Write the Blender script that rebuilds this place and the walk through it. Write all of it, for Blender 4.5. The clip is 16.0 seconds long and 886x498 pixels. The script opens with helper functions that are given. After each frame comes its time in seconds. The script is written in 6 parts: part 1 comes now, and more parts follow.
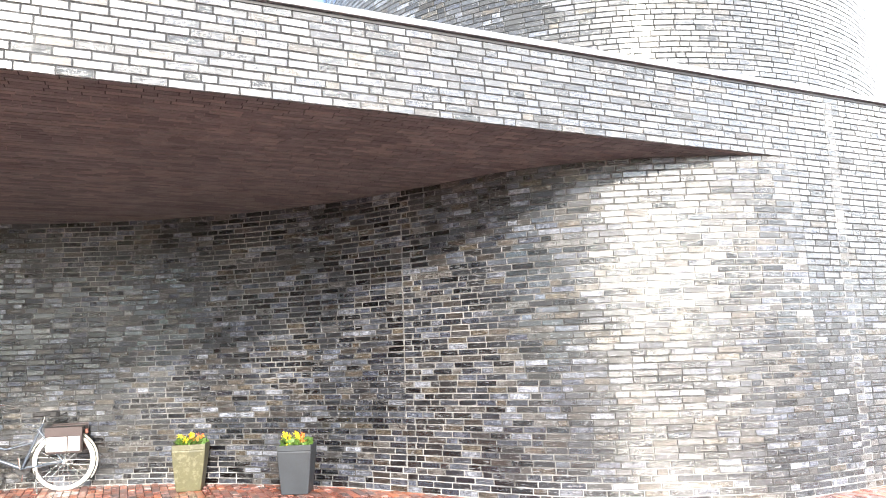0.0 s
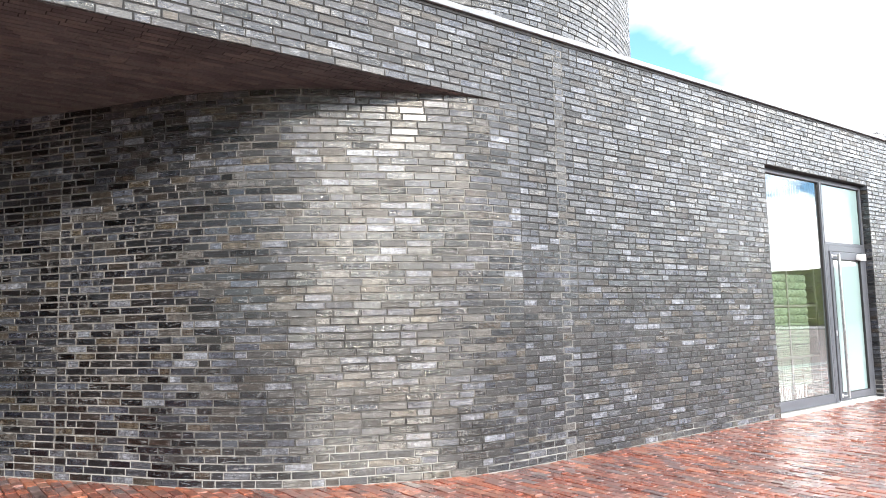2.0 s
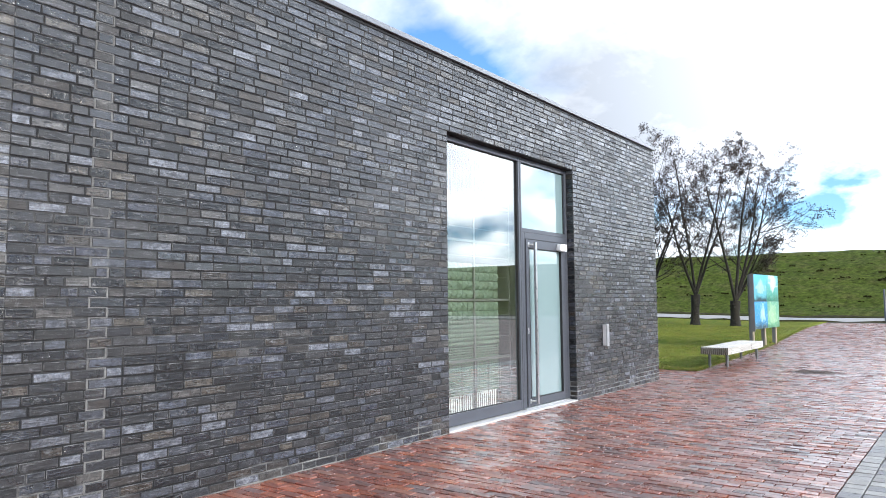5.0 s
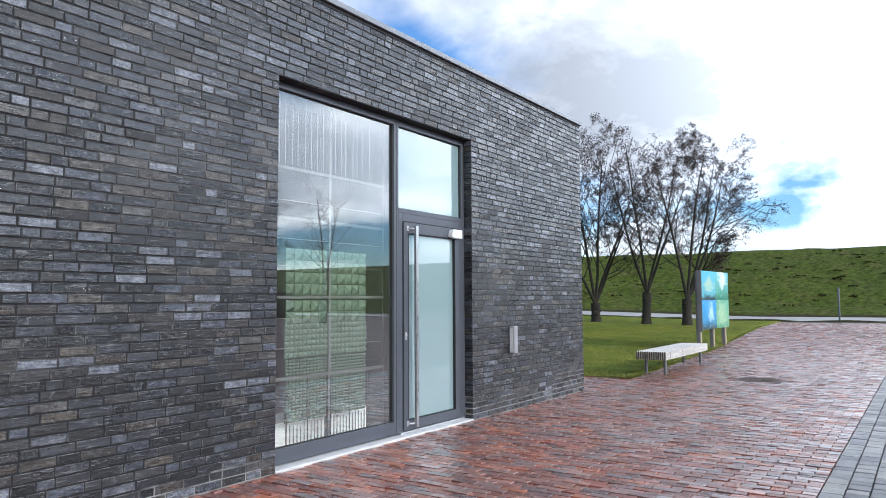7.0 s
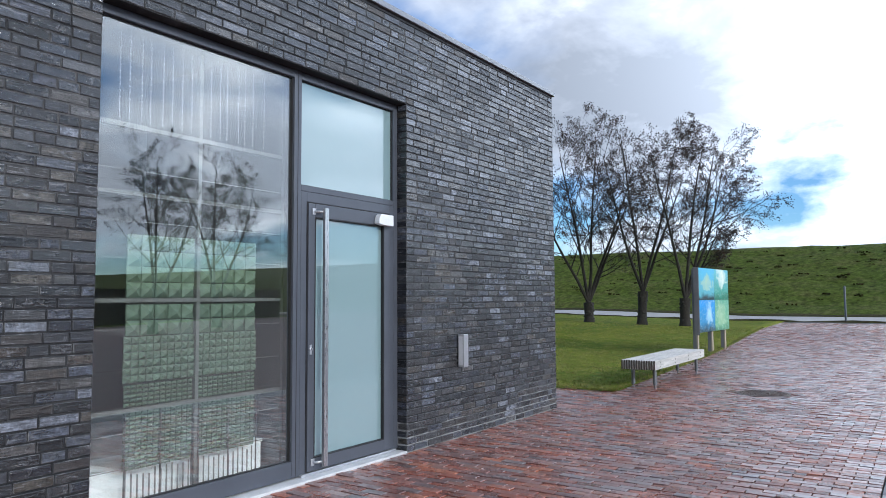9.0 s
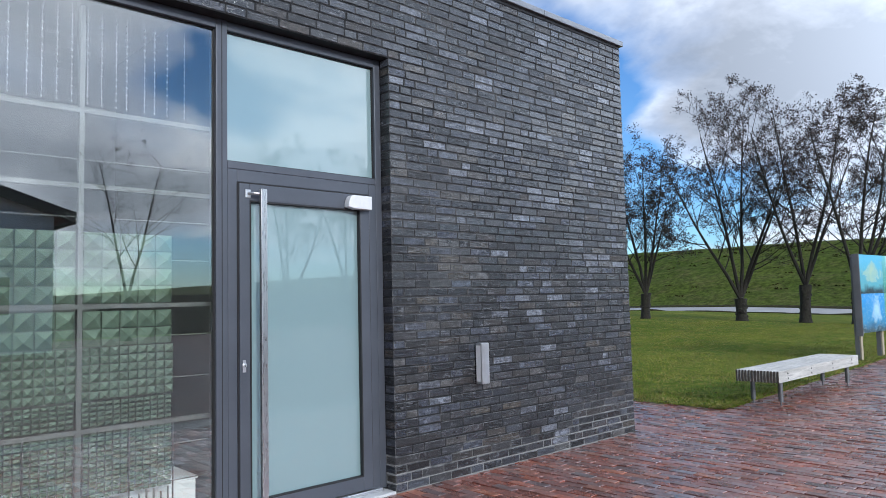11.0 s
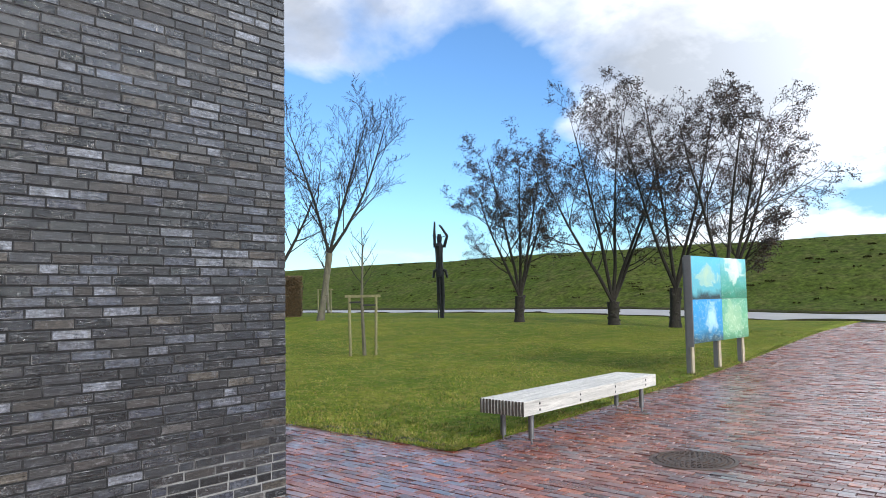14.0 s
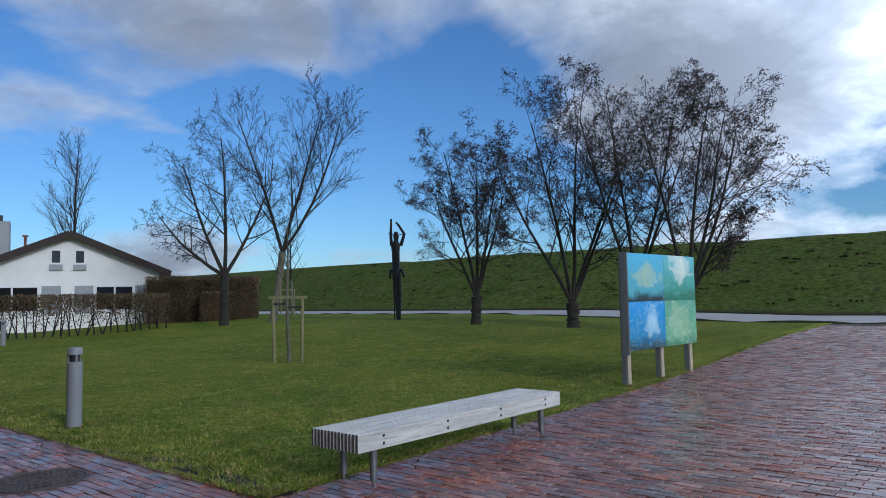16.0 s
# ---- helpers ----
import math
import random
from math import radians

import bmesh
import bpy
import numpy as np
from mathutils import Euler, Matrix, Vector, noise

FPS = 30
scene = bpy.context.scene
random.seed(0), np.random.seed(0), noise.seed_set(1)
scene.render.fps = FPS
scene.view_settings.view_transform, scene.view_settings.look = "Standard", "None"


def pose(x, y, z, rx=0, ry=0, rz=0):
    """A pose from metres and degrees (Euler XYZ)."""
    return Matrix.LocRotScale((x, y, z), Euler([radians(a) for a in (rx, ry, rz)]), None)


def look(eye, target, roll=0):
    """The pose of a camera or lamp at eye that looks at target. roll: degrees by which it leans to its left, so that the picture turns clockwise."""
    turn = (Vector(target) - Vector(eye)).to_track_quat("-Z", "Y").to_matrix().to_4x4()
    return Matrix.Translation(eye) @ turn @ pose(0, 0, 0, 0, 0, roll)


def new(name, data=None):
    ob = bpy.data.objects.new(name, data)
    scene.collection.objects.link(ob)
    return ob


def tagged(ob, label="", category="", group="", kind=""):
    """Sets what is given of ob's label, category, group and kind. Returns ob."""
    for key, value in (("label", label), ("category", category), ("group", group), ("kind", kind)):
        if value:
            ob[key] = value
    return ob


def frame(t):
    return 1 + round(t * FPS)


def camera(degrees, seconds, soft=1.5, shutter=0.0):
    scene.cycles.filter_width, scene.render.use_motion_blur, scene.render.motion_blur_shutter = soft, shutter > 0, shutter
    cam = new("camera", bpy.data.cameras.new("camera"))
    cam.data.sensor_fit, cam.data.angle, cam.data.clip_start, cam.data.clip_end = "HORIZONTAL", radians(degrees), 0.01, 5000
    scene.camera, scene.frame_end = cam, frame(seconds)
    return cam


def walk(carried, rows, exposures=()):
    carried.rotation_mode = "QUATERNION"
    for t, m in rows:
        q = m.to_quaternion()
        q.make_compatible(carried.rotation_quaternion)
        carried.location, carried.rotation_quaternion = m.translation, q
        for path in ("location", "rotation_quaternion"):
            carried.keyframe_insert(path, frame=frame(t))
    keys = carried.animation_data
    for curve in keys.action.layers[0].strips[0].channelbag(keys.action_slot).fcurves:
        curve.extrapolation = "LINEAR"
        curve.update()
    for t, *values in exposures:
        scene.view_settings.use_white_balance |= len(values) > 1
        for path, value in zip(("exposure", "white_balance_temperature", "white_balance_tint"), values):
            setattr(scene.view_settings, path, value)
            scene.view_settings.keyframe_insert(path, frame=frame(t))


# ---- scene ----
cam = camera(63.5, 16.0, soft=0.9)
PATH = [
    (0, (0.073, -0.067, 1.468), (0.883, 1.737, 1.764), -2.0),
    (0.5, (0.464, -0.029, 1.422), (1.39, 1.719, 1.712), -1.7),
    (1, (0.922, 0.036, 1.409), (1.943, 1.734, 1.687), -1.6),
    (1.5, (1.428, 0.063, 1.371), (2.536, 1.71, 1.621), -1.6),
    (2, (1.849, 0.163, 1.362), (3.047, 1.752, 1.558), -1.3),
    (2.5, (2.276, 0.24, 1.403), (3.58, 1.747, 1.565), -1.2),
    (3, (2.72, 0.318, 1.435), (4.122, 1.736, 1.586), -1.0),
    (3.5, (3.16, 0.354, 1.421), (4.632, 1.699, 1.571), -0.8),
    (4, (3.63, 0.328, 1.41), (5.165, 1.602, 1.558), -0.6),
    (4.5, (4.124, 0.305, 1.408), (5.696, 1.531, 1.562), -0.7),
    (5, (4.633, 0.399, 1.413), (6.229, 1.595, 1.563), -0.5),
    (5.2, (4.848, 0.439, 1.408), (6.457, 1.618, 1.557), -0.4),
    (7.3, (7.079, 0.61, 1.415), (8.731, 1.729, 1.556), -0.3),
    (7.5, (7.253, 0.633, 1.428), (8.904, 1.753, 1.567), -0.2),
    (8, (7.802, 0.692, 1.418), (9.455, 1.81, 1.554), -0.2),
    (8.5, (8.252, 0.78, 1.449), (9.907, 1.895, 1.586), -0.3),
    (9, (8.603, 0.949, 1.45), (10.253, 2.072, 1.587), -0.3),
    (9.2, (8.749, 0.989, 1.443), (10.383, 2.135, 1.579), -0.4),
    (11.3, (10.99, 0.812, 1.429), (12.341, 2.28, 1.574), -1.4),
    (11.5, (11.242, 0.809, 1.401), (12.593, 2.276, 1.547), -1.4),
    (12, (11.827, 0.771, 1.406), (13.185, 2.232, 1.549), -1.4),
    (12.5, (12.367, 0.687, 1.444), (13.746, 2.129, 1.586), -1.4),
    (13, (12.889, 0.651, 1.441), (14.303, 2.057, 1.583), -1.3),
    (13.5, (13.442, 0.529, 1.443), (14.909, 1.881, 1.582), -1.2),
    (14, (13.927, 0.468, 1.482), (15.428, 1.782, 1.619), -1.1),
    (14.5, (14.459, 0.485, 1.496), (15.976, 1.781, 1.633), -1.1),
    (15, (14.929, 0.423, 1.489), (16.45, 1.715, 1.626), -1.0),
    (15.5, (15.408, 0.442, 1.476), (16.932, 1.73, 1.613), -1.0),
    (16, (15.94, 0.45, 1.486), (17.464, 1.738, 1.623), -1.1),
]
EXPOSURES = [(0.0, 3.1, 6950, 10), (0.5, 3.0, 6950, 10), (1.0, 2.65, 6950, 10), (1.5, 2.25, 6950, 10), (2.5, 1.75, 6950, 10), (3.5, 1.4, 6800, 10), (5.0, 1.1, 6350, 10), (7.5, 0.65, 6050, 10), (9.0, 0.45, 5850, 10),
             (12.5, 0.5, 5950, 10), (13.8, 0.85, 6450, 10), (14.8, 0.35, 5950, 10), (16.0, -0.2, 5550, 10)]
walk(cam, [(t, look(eye, target, roll)) for t, eye, target, roll in PATH], EXPOSURES)

# ---- world and sun ----
SUN_DIR = Vector((-0.20, -0.98, 0.40)).normalized()
SUN_EL = math.asin(SUN_DIR.z)
SUN_AZ = math.atan2(SUN_DIR.x, SUN_DIR.y)


def nodes_of(mat):
    mat.use_nodes = True
    nt = mat.node_tree
    nt.nodes.clear()
    return nt


def node(nt, kind, **values):
    n = nt.nodes.new(kind)
    for k, v in values.items():
        n.inputs[k.replace("_", " ")].default_value = v
    return n


def math_node(nt, op, a, b=None, clamp=False):
    n = nt.nodes.new("ShaderNodeMath")
    n.operation, n.use_clamp = op, clamp
    for i, v in enumerate((a, b)):
        if v is None:
            continue
        if isinstance(v, (int, float)):
            n.inputs[i].default_value = v
        else:
            nt.links.new(v, n.inputs[i])
    return n.outputs[0]


def mix_node(nt, fac, a, b, blend="MIX"):
    n = nt.nodes.new("ShaderNodeMix")
    n.data_type, n.blend_type = "RGBA", blend
    for i, v in ((0, fac), (6, a), (7, b)):
        if isinstance(v, (int, float)):
            n.inputs[i].default_value = v
        elif isinstance(v, tuple):
            n.inputs[i].default_value = (*v, 1) if len(v) == 3 else v
        else:
            nt.links.new(v, n.inputs[i])
    return n.outputs[2]


def ramp_node(nt, fac, stops):
    n = nt.nodes.new("ShaderNodeValToRGB")
    el = n.color_ramp.elements
    while len(el) < len(stops):
        el.new(0.5)
    for e, (p, c) in zip(el, stops):
        e.position = p
        e.color = (*c, 1) if isinstance(c, tuple) else (c, c, c, 1)
    nt.links.new(fac, n.inputs[0])
    return n.outputs[0]


def noise_node(nt, vec, scale, detail=4.0, rough=0.55, distort=0.0):
    n = nt.nodes.new("ShaderNodeTexNoise")
    n.inputs["Scale"].default_value = scale
    n.inputs["Detail"].default_value = detail
    n.inputs["Roughness"].default_value = rough
    n.inputs["Distortion"].default_value = distort
    if vec is not None:
        nt.links.new(vec, n.inputs["Vector"])
    return n.outputs["Fac"]


def make_world():
    world = bpy.data.worlds.new("sky_world")
    world.use_nodes = True
    scene.world = world
    nt = world.node_tree
    nt.nodes.clear()
    sky = nt.nodes.new("ShaderNodeTexSky")
    sky.sky_type, sky.sun_disc = "NISHITA", False
    sky.sun_elevation, sky.sun_rotation = SUN_EL, SUN_AZ
    sky.air_density, sky.dust_density, sky.ozone_density = 1.0, 0.3, 1.6
    tc = nt.nodes.new("ShaderNodeTexCoord")
    sep = nt.nodes.new("ShaderNodeSeparateXYZ")
    nt.links.new(tc.outputs["Generated"], sep.inputs[0])
    up = math_node(nt, "ADD", math_node(nt, "MAXIMUM", sep.outputs[2], 0.0), 0.30)
    comb = nt.nodes.new("ShaderNodeCombineXYZ")
    nt.links.new(math_node(nt, "DIVIDE", sep.outputs[0], up), comb.inputs[0])
    nt.links.new(math_node(nt, "DIVIDE", sep.outputs[1], up), comb.inputs[1])
    comb.inputs[2].default_value = 1.7
    big = noise_node(nt, comb.outputs[0], 1.15, 8.0, 0.52, 0.25)
    fine = noise_node(nt, comb.outputs[0], 3.1, 7.0, 0.58, 0.3)

    def toward(az, el):
        """How far the view points at a compass angle and a height, in degrees: 1 straight at it."""
        d = nt.nodes.new("ShaderNodeVectorMath")
        d.operation = "DOT_PRODUCT"
        nt.links.new(tc.outputs["Generated"], d.inputs[0])
        d.inputs[1].default_value = (math.sin(radians(az)) * math.cos(radians(el)), math.cos(radians(az)) * math.cos(radians(el)), math.sin(radians(el)))
        return d.outputs["Value"]

    def bank(az, el, reach, weight):
        c = math.cos(radians(reach))
        return math_node(nt, "MULTIPLY", math_node(nt, "MULTIPLY", math_node(nt, "SUBTRACT", toward(az, el), c), 1 / (1 - c), True), weight)

    # banks of cloud in the broken sky: thick round the sun, drifting ones to the north-east, clear gaps between
    cover = math_node(nt, "ADD", math_node(nt, "MULTIPLY", big, 1.5), -0.30)
    for b in ((96, 26, 40, 0.26), (29, 21, 12, 0.18), (44, 18, 9, 0.08), (38, 12, 12, -0.10), (24, 12, 10, -0.14), (70, 24, 18, 0.20), (27, 5, 10, 0.12), (150, 15, 24, 0.14), (200, 24, 50, 0.22), (268, 28, 60, 0.22), (46, 9, 16, -0.16), (52, 30, 16, 0.08)):
        cover = math_node(nt, "ADD", cover, bank(*b))
    mask = ramp_node(nt, cover, [(0.44, 0.0), (0.56, 0.72), (0.68, 1.0)])
    shade = ramp_node(nt, math_node(nt, "ADD", math_node(nt, "MULTIPLY", cover, 0.55), math_node(nt, "MULTIPLY", fine, 0.45)),
                      [(0.42, (6.2, 6.6, 7.4)), (0.50, (8.6, 8.8, 9.0)), (0.57, (5.2, 5.5, 6.1)), (0.66, (3.4, 3.7, 4.2))])
    glow = math_node(nt, "POWER", math_node(nt, "MAXIMUM", toward(math.degrees(SUN_AZ), math.degrees(SUN_EL)), 0.0), 7.0)
    bright = math_node(nt, "POWER", math_node(nt, "MAXIMUM", toward(112, 20), 0.0), 8.0)
    lit = mix_node(nt, 1.0, shade, mix_node(nt, glow, (0.80, 0.80, 0.80), (3.6, 3.5, 3.3)), "MULTIPLY")
    lit = mix_node(nt, 1.0, lit, mix_node(nt, bright, (1.0, 1.0, 1.0), (6.0, 6.0, 5.9)), "MULTIPLY")
    tinted = mix_node(nt, 1.0, sky.outputs[0], (0.66, 0.94, 1.24), "MULTIPLY")
    colour = mix_node(nt, mask, tinted, lit)
    bg = nt.nodes.new("ShaderNodeBackground")
    bg.inputs["Strength"].default_value = 0.095
    nt.links.new(colour, bg.inputs["Color"])
    out = nt.nodes.new("ShaderNodeOutputWorld")
    nt.links.new(bg.outputs[0], out.inputs["Surface"])


make_world()
sun = new("sun", bpy.data.lights.new("sun", "SUN"))
sun.data.energy, sun.data.angle, sun.data.color = 1.35, radians(5), (1.0, 0.94, 0.85)
sun.matrix_world = look(SUN_DIR * 50, (0, 0, 0))

# ---- materials ----


def material(name, base, rough=0.6, metal=0.0, vary=0.25, scale=6.0, bump=0.15, bump_scale=60.0, spec=0.5, tint=None, stain=None, rough_vary=0.15,
             pick=None, stretch=None, coat=0.0, coat_rough=0.0, mottle=0.0, streak=None):
    """A surface with variation at two scales. pick: 'object' or 'island' gives each piece its own tone from the list base."""
    mat = bpy.data.materials.new(name)
    nt = nodes_of(mat)
    bsdf = nt.nodes.new("ShaderNodeBsdfPrincipled")
    out = nt.nodes.new("ShaderNodeOutputMaterial")
    nt.links.new(bsdf.outputs[0], out.inputs[0])
    geo = nt.nodes.new("ShaderNodeNewGeometry")
    vec = geo.outputs["Position"]
    if stretch:
        mp = nt.nodes.new("ShaderNodeMapping")
        mp.inputs["Scale"].default_value = stretch
        nt.links.new(vec, mp.inputs[0])
        vec = mp.outputs[0]
    large = noise_node(nt, vec, scale, 4.0, 0.6)
    fine = noise_node(nt, vec, bump_scale, 5.0, 0.65)
    if pick:
        if pick == "object":
            rnd = nt.nodes.new("ShaderNodeObjectInfo").outputs["Random"]
        else:
            rnd = geo.outputs["Random Per Island"]
        step = 1.0 / len(base)
        col = nt.nodes.new("ShaderNodeValToRGB")
        col.color_ramp.interpolation = "CONSTANT"
        el = col.color_ramp.elements
        while len(el) < len(base):
            el.new(0.5)
        for i, c in enumerate(base):
            el[i].position, el[i].color = i * step, (*c, 1)
        nt.links.new(rnd, col.inputs[0])
        colour = col.outputs[0]
    else:
        colour = mix_node(nt, 0.0, base, base)
        rnd = None
    lo, hi = 1.0 - vary, 1.0 + vary
    colour = mix_node(nt, 1.0, colour, ramp_node(nt, large, [(0.3, lo), (0.7, hi)]), "MULTIPLY")
    colour = mix_node(nt, 1.0, colour, ramp_node(nt, fine, [(0.3, 1.0 - vary * 0.7), (0.7, 1.0 + vary * 0.7)]), "MULTIPLY")
    if mottle:
        mid = noise_node(nt, vec, 26.0, 3.0, 0.6, 1.2)
        colour = mix_node(nt, 1.0, colour, ramp_node(nt, mid, [(0.28, 1.0 - mottle), (0.50, 1.0), (0.72, 1.0 + mottle * 1.6)]), "MULTIPLY")
    if tint:
        spots = noise_node(nt, vec, scale * 2.7, 5.0, 0.7)
        colour = mix_node(nt, ramp_node(nt, spots, [(0.50, 0.0), (0.66, 0.8)]), colour, tint)
    if stain:
        spots = noise_node(nt, vec, bump_scale * 0.17, 6.0, 0.72, 0.8)
        colour = mix_node(nt, ramp_node(nt, spots, [(0.57, 0.0), (0.66, 0.8)]), colour, stain)
    if streak:
        # creases and lime smears that run along the brick
        smp = nt.nodes.new("ShaderNodeMapping")
        smp.inputs["Scale"].default_value = (9.0, 9.0, 75.0)
        nt.links.new(geo.outputs["Position"], smp.inputs[0])
        crease = noise_node(nt, smp.outputs[0], 1.0, 4.0, 0.62, 0.9)
        colour = mix_node(nt, 1.0, colour, ramp_node(nt, crease, [(0.34, 0.45), (0.50, 1.0), (0.64, 1.5)]), "MULTIPLY")
        patch = noise_node(nt, vec, 1.6, 3.0, 0.6)
        smear = math_node(nt, "MULTIPLY", ramp_node(nt, crease, [(0.585, 0.0), (0.64, 0.85)]), ramp_node(nt, patch, [(0.40, 0.15), (0.62, 1.0)]))
        colour = mix_node(nt, smear, colour, streak)
    nt.links.new(colour, bsdf.inputs["Base Color"])
    r = math_node(nt, "ADD", math_node(nt, "MULTIPLY", math_node(nt, "SUBTRACT", large, 0.5), rough_vary * 2.0), rough, True)
    if rnd is not None:
        r = math_node(nt, "ADD", r, math_node(nt, "MULTIPLY", math_node(nt, "SUBTRACT", math_node(nt, "FRACT", math_node(nt, "MULTIPLY", rnd, 7.31)), 0.5), rough_vary * 1.6), True)
    nt.links.new(r, bsdf.inputs["Roughness"])
    bsdf.inputs["Metallic"].default_value = metal
    bsdf.inputs["Specular IOR Level"].default_value = spec
    bsdf.inputs["Coat Weight"].default_value = coat
    if coat and rnd is not None:
        nt.links.new(math_node(nt, "MULTIPLY", math_node(nt, "POWER", math_node(nt, "FRACT", math_node(nt, "MULTIPLY", rnd, 13.7)), 1.5), coat * 2.4, True), bsdf.inputs["Coat Weight"])
    bsdf.inputs["Coat Roughness"].default_value = coat_rough
    bsdf.inputs["Coat IOR"].default_value = 2.1
    if bump:
        b = nt.nodes.new("ShaderNodeBump")
        b.inputs["Strength"].default_value = bump
        b.inputs["Distance"].default_value = 0.01
        h = math_node(nt, "ADD", fine, math_node(nt, "MULTIPLY", crease if streak else large, 1.4 if streak else 0.6))
        nt.links.new(h, b.inputs["Height"])
        nt.links.new(b.outputs[0], bsdf.inputs["Normal"])
    return mat


def glass_material(name, colour=(1, 1, 1), rough=0.0, ior=1.5):
    mat = bpy.data.materials.new(name)
    nt = nodes_of(mat)
    bsdf = node(nt, "ShaderNodeBsdfPrincipled", Roughness=rough, IOR=ior)
    bsdf.inputs["Base Color"].default_value = (*colour, 1)
    bsdf.inputs["Transmission Weight"].default_value = 1.0
    out = nt.nodes.new("ShaderNodeOutputMaterial")
    nt.links.new(bsdf.outputs[0], out.inputs[0])
    return mat


BRICK_TONES = [(0.0042, 0.0055, 0.0075), (0.0131, 0.0154, 0.0214), (0.0369, 0.043, 0.0567), (0.0021, 0.0029, 0.0038), (0.0731, 0.0794, 0.0972), (0.0071, 0.0088, 0.0125),
               (0.0202, 0.0202, 0.0223), (0.0034, 0.0042, 0.0063), (0.0524, 0.0495, 0.0475), (0.0098, 0.0115, 0.0166), (0.0004, 0.0008, 0.0013), (0.1149, 0.1256, 0.1513),
               (0.0175, 0.0142, 0.0125), (0.0063, 0.0071, 0.0113), (0.0284, 0.0321, 0.0456), (0.005, 0.0063, 0.0092), (0.0357, 0.0293, 0.0236), (0.0454, 0.0525, 0.0704),
               (0.0075, 0.0096, 0.0138), (0.0153, 0.0183, 0.0258), (0.0096, 0.0096, 0.01), (0.0199, 0.0233, 0.032), (0.002, 0.002, 0.003), (0.05, 0.043, 0.034)]
PAVER_TONES = [(0.282, 0.0828, 0.0516), (0.2256, 0.0756, 0.054), (0.3432, 0.1044, 0.0588), (0.1716, 0.078, 0.0672), (0.2484, 0.0996, 0.0756), (0.1944, 0.0636, 0.0456),
               (0.2892, 0.1188, 0.0804), (0.15, 0.0936, 0.0912), (0.2388, 0.0804, 0.0576), (0.3768, 0.1296, 0.072), (0.2016, 0.0864, 0.072), (0.2688, 0.0756, 0.0456)]
brick_args = dict(coat=0.13, coat_rough=0.17, streak=(0.165, 0.168, 0.18), mottle=0.45, rough=0.27, vary=0.36, scale=9.0, bump=0.42, bump_scale=75.0, stain=(0.10, 0.102, 0.108), rough_vary=0.22, spec=0.65)
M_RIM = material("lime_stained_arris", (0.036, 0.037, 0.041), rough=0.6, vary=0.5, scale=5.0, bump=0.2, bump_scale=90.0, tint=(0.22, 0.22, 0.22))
M_BRICK = material("klinker_brick", BRICK_TONES, pick="object", **brick_args)
M_BRICK_J = material("klinker_brick_field", BRICK_TONES, pick="island", **brick_args)
paver_args = dict(coat=0.5, coat_rough=0.36, mottle=0.35, rough=0.23, vary=0.30, scale=3.0, bump=0.35, bump_scale=120.0, rough_vary=0.28, spec=1.0)
M_PAVER = material("red_paver", PAVER_TONES, pick="object", **paver_args)
M_PAVER_J = material("red_paver_field", PAVER_TONES, pick="island", **paver_args)
M_PAVE_FAR = material("red_paver_far", (0.165, 0.090, 0.075), spec=0.3, rough=0.55, vary=0.35, scale=0.9, bump=0.5, bump_scale=9.0, stretch=(2.2, 0.7, 1))
M_SETT = material("granite_sett", [(0.30, 0.29, 0.28), (0.24, 0.24, 0.245), (0.34, 0.33, 0.31), (0.20, 0.20, 0.21)], rough=0.45, vary=0.3, scale=8, bump=0.4, bump_scale=140, pick="island")
M_SAND = material("joint_sand", (0.030, 0.026, 0.024), rough=0.85, bump=0.3, bump_scale=200)
M_CONCRETE = material("concrete", (0.34, 0.34, 0.33), rough=0.7, vary=0.18, scale=3, bump=0.2)
M_SOFFIT = material("soffit_brick", [(0.106, 0.101, 0.102), (0.090, 0.087, 0.090), (0.126, 0.115, 0.112), (0.076, 0.075, 0.079), (0.102, 0.100, 0.103)], rough=0.75, vary=0.3, scale=4, bump=0.3,
                    bump_scale=90, pick="island")
M_PLASTER = material("interior_plaster", (0.16, 0.17, 0.17), rough=0.8, vary=0.05, bump=0.05)
M_COPING = material("grey_zinc", (0.25, 0.26, 0.275), rough=0.42, metal=0.6, vary=0.10, scale=2.5, bump=0.04)
M_FRAME = material("anthracite_aluminium", (0.092, 0.102, 0.124), rough=0.42, metal=0.2, vary=0.08, scale=4, bump=0.03, bump_scale=300)
M_STEEL = material("brushed_steel", (0.55, 0.55, 0.55), rough=0.30, metal=1.0, vary=0.08, scale=12, bump=0.04, stretch=(8, 8, 0.6))
M_GASKET = material("black_rubber", (0.015, 0.015, 0.017), rough=0.6, bump=0.0)
M_GLASS = glass_material("window_glass", (0.92, 0.98, 0.97), 0.0, 2.15)
M_JOINT = material("pale_joint_mortar", (0.15, 0.15, 0.148), rough=0.85, vary=0.45, scale=8.0, bump=0.2, bump_scale=120)
M_FROST = material("frosted_film", (0.25, 0.365, 0.38), rough=0.40, vary=0.0, scale=0.8, bump=0.0, coat=1.0)
M_WHITE = material("white_lacquer", (0.75, 0.76, 0.78), rough=0.35, vary=0.05, bump=0.02)
M_LIGHT_STRIP = material("pale_sill_stone", (0.62, 0.63, 0.64), rough=0.5, vary=0.12, bump=0.1)
M_SATIN = material("satin_aluminium", (0.60, 0.61, 0.63), rough=0.35, metal=0.85, vary=0.06, bump=0.02)


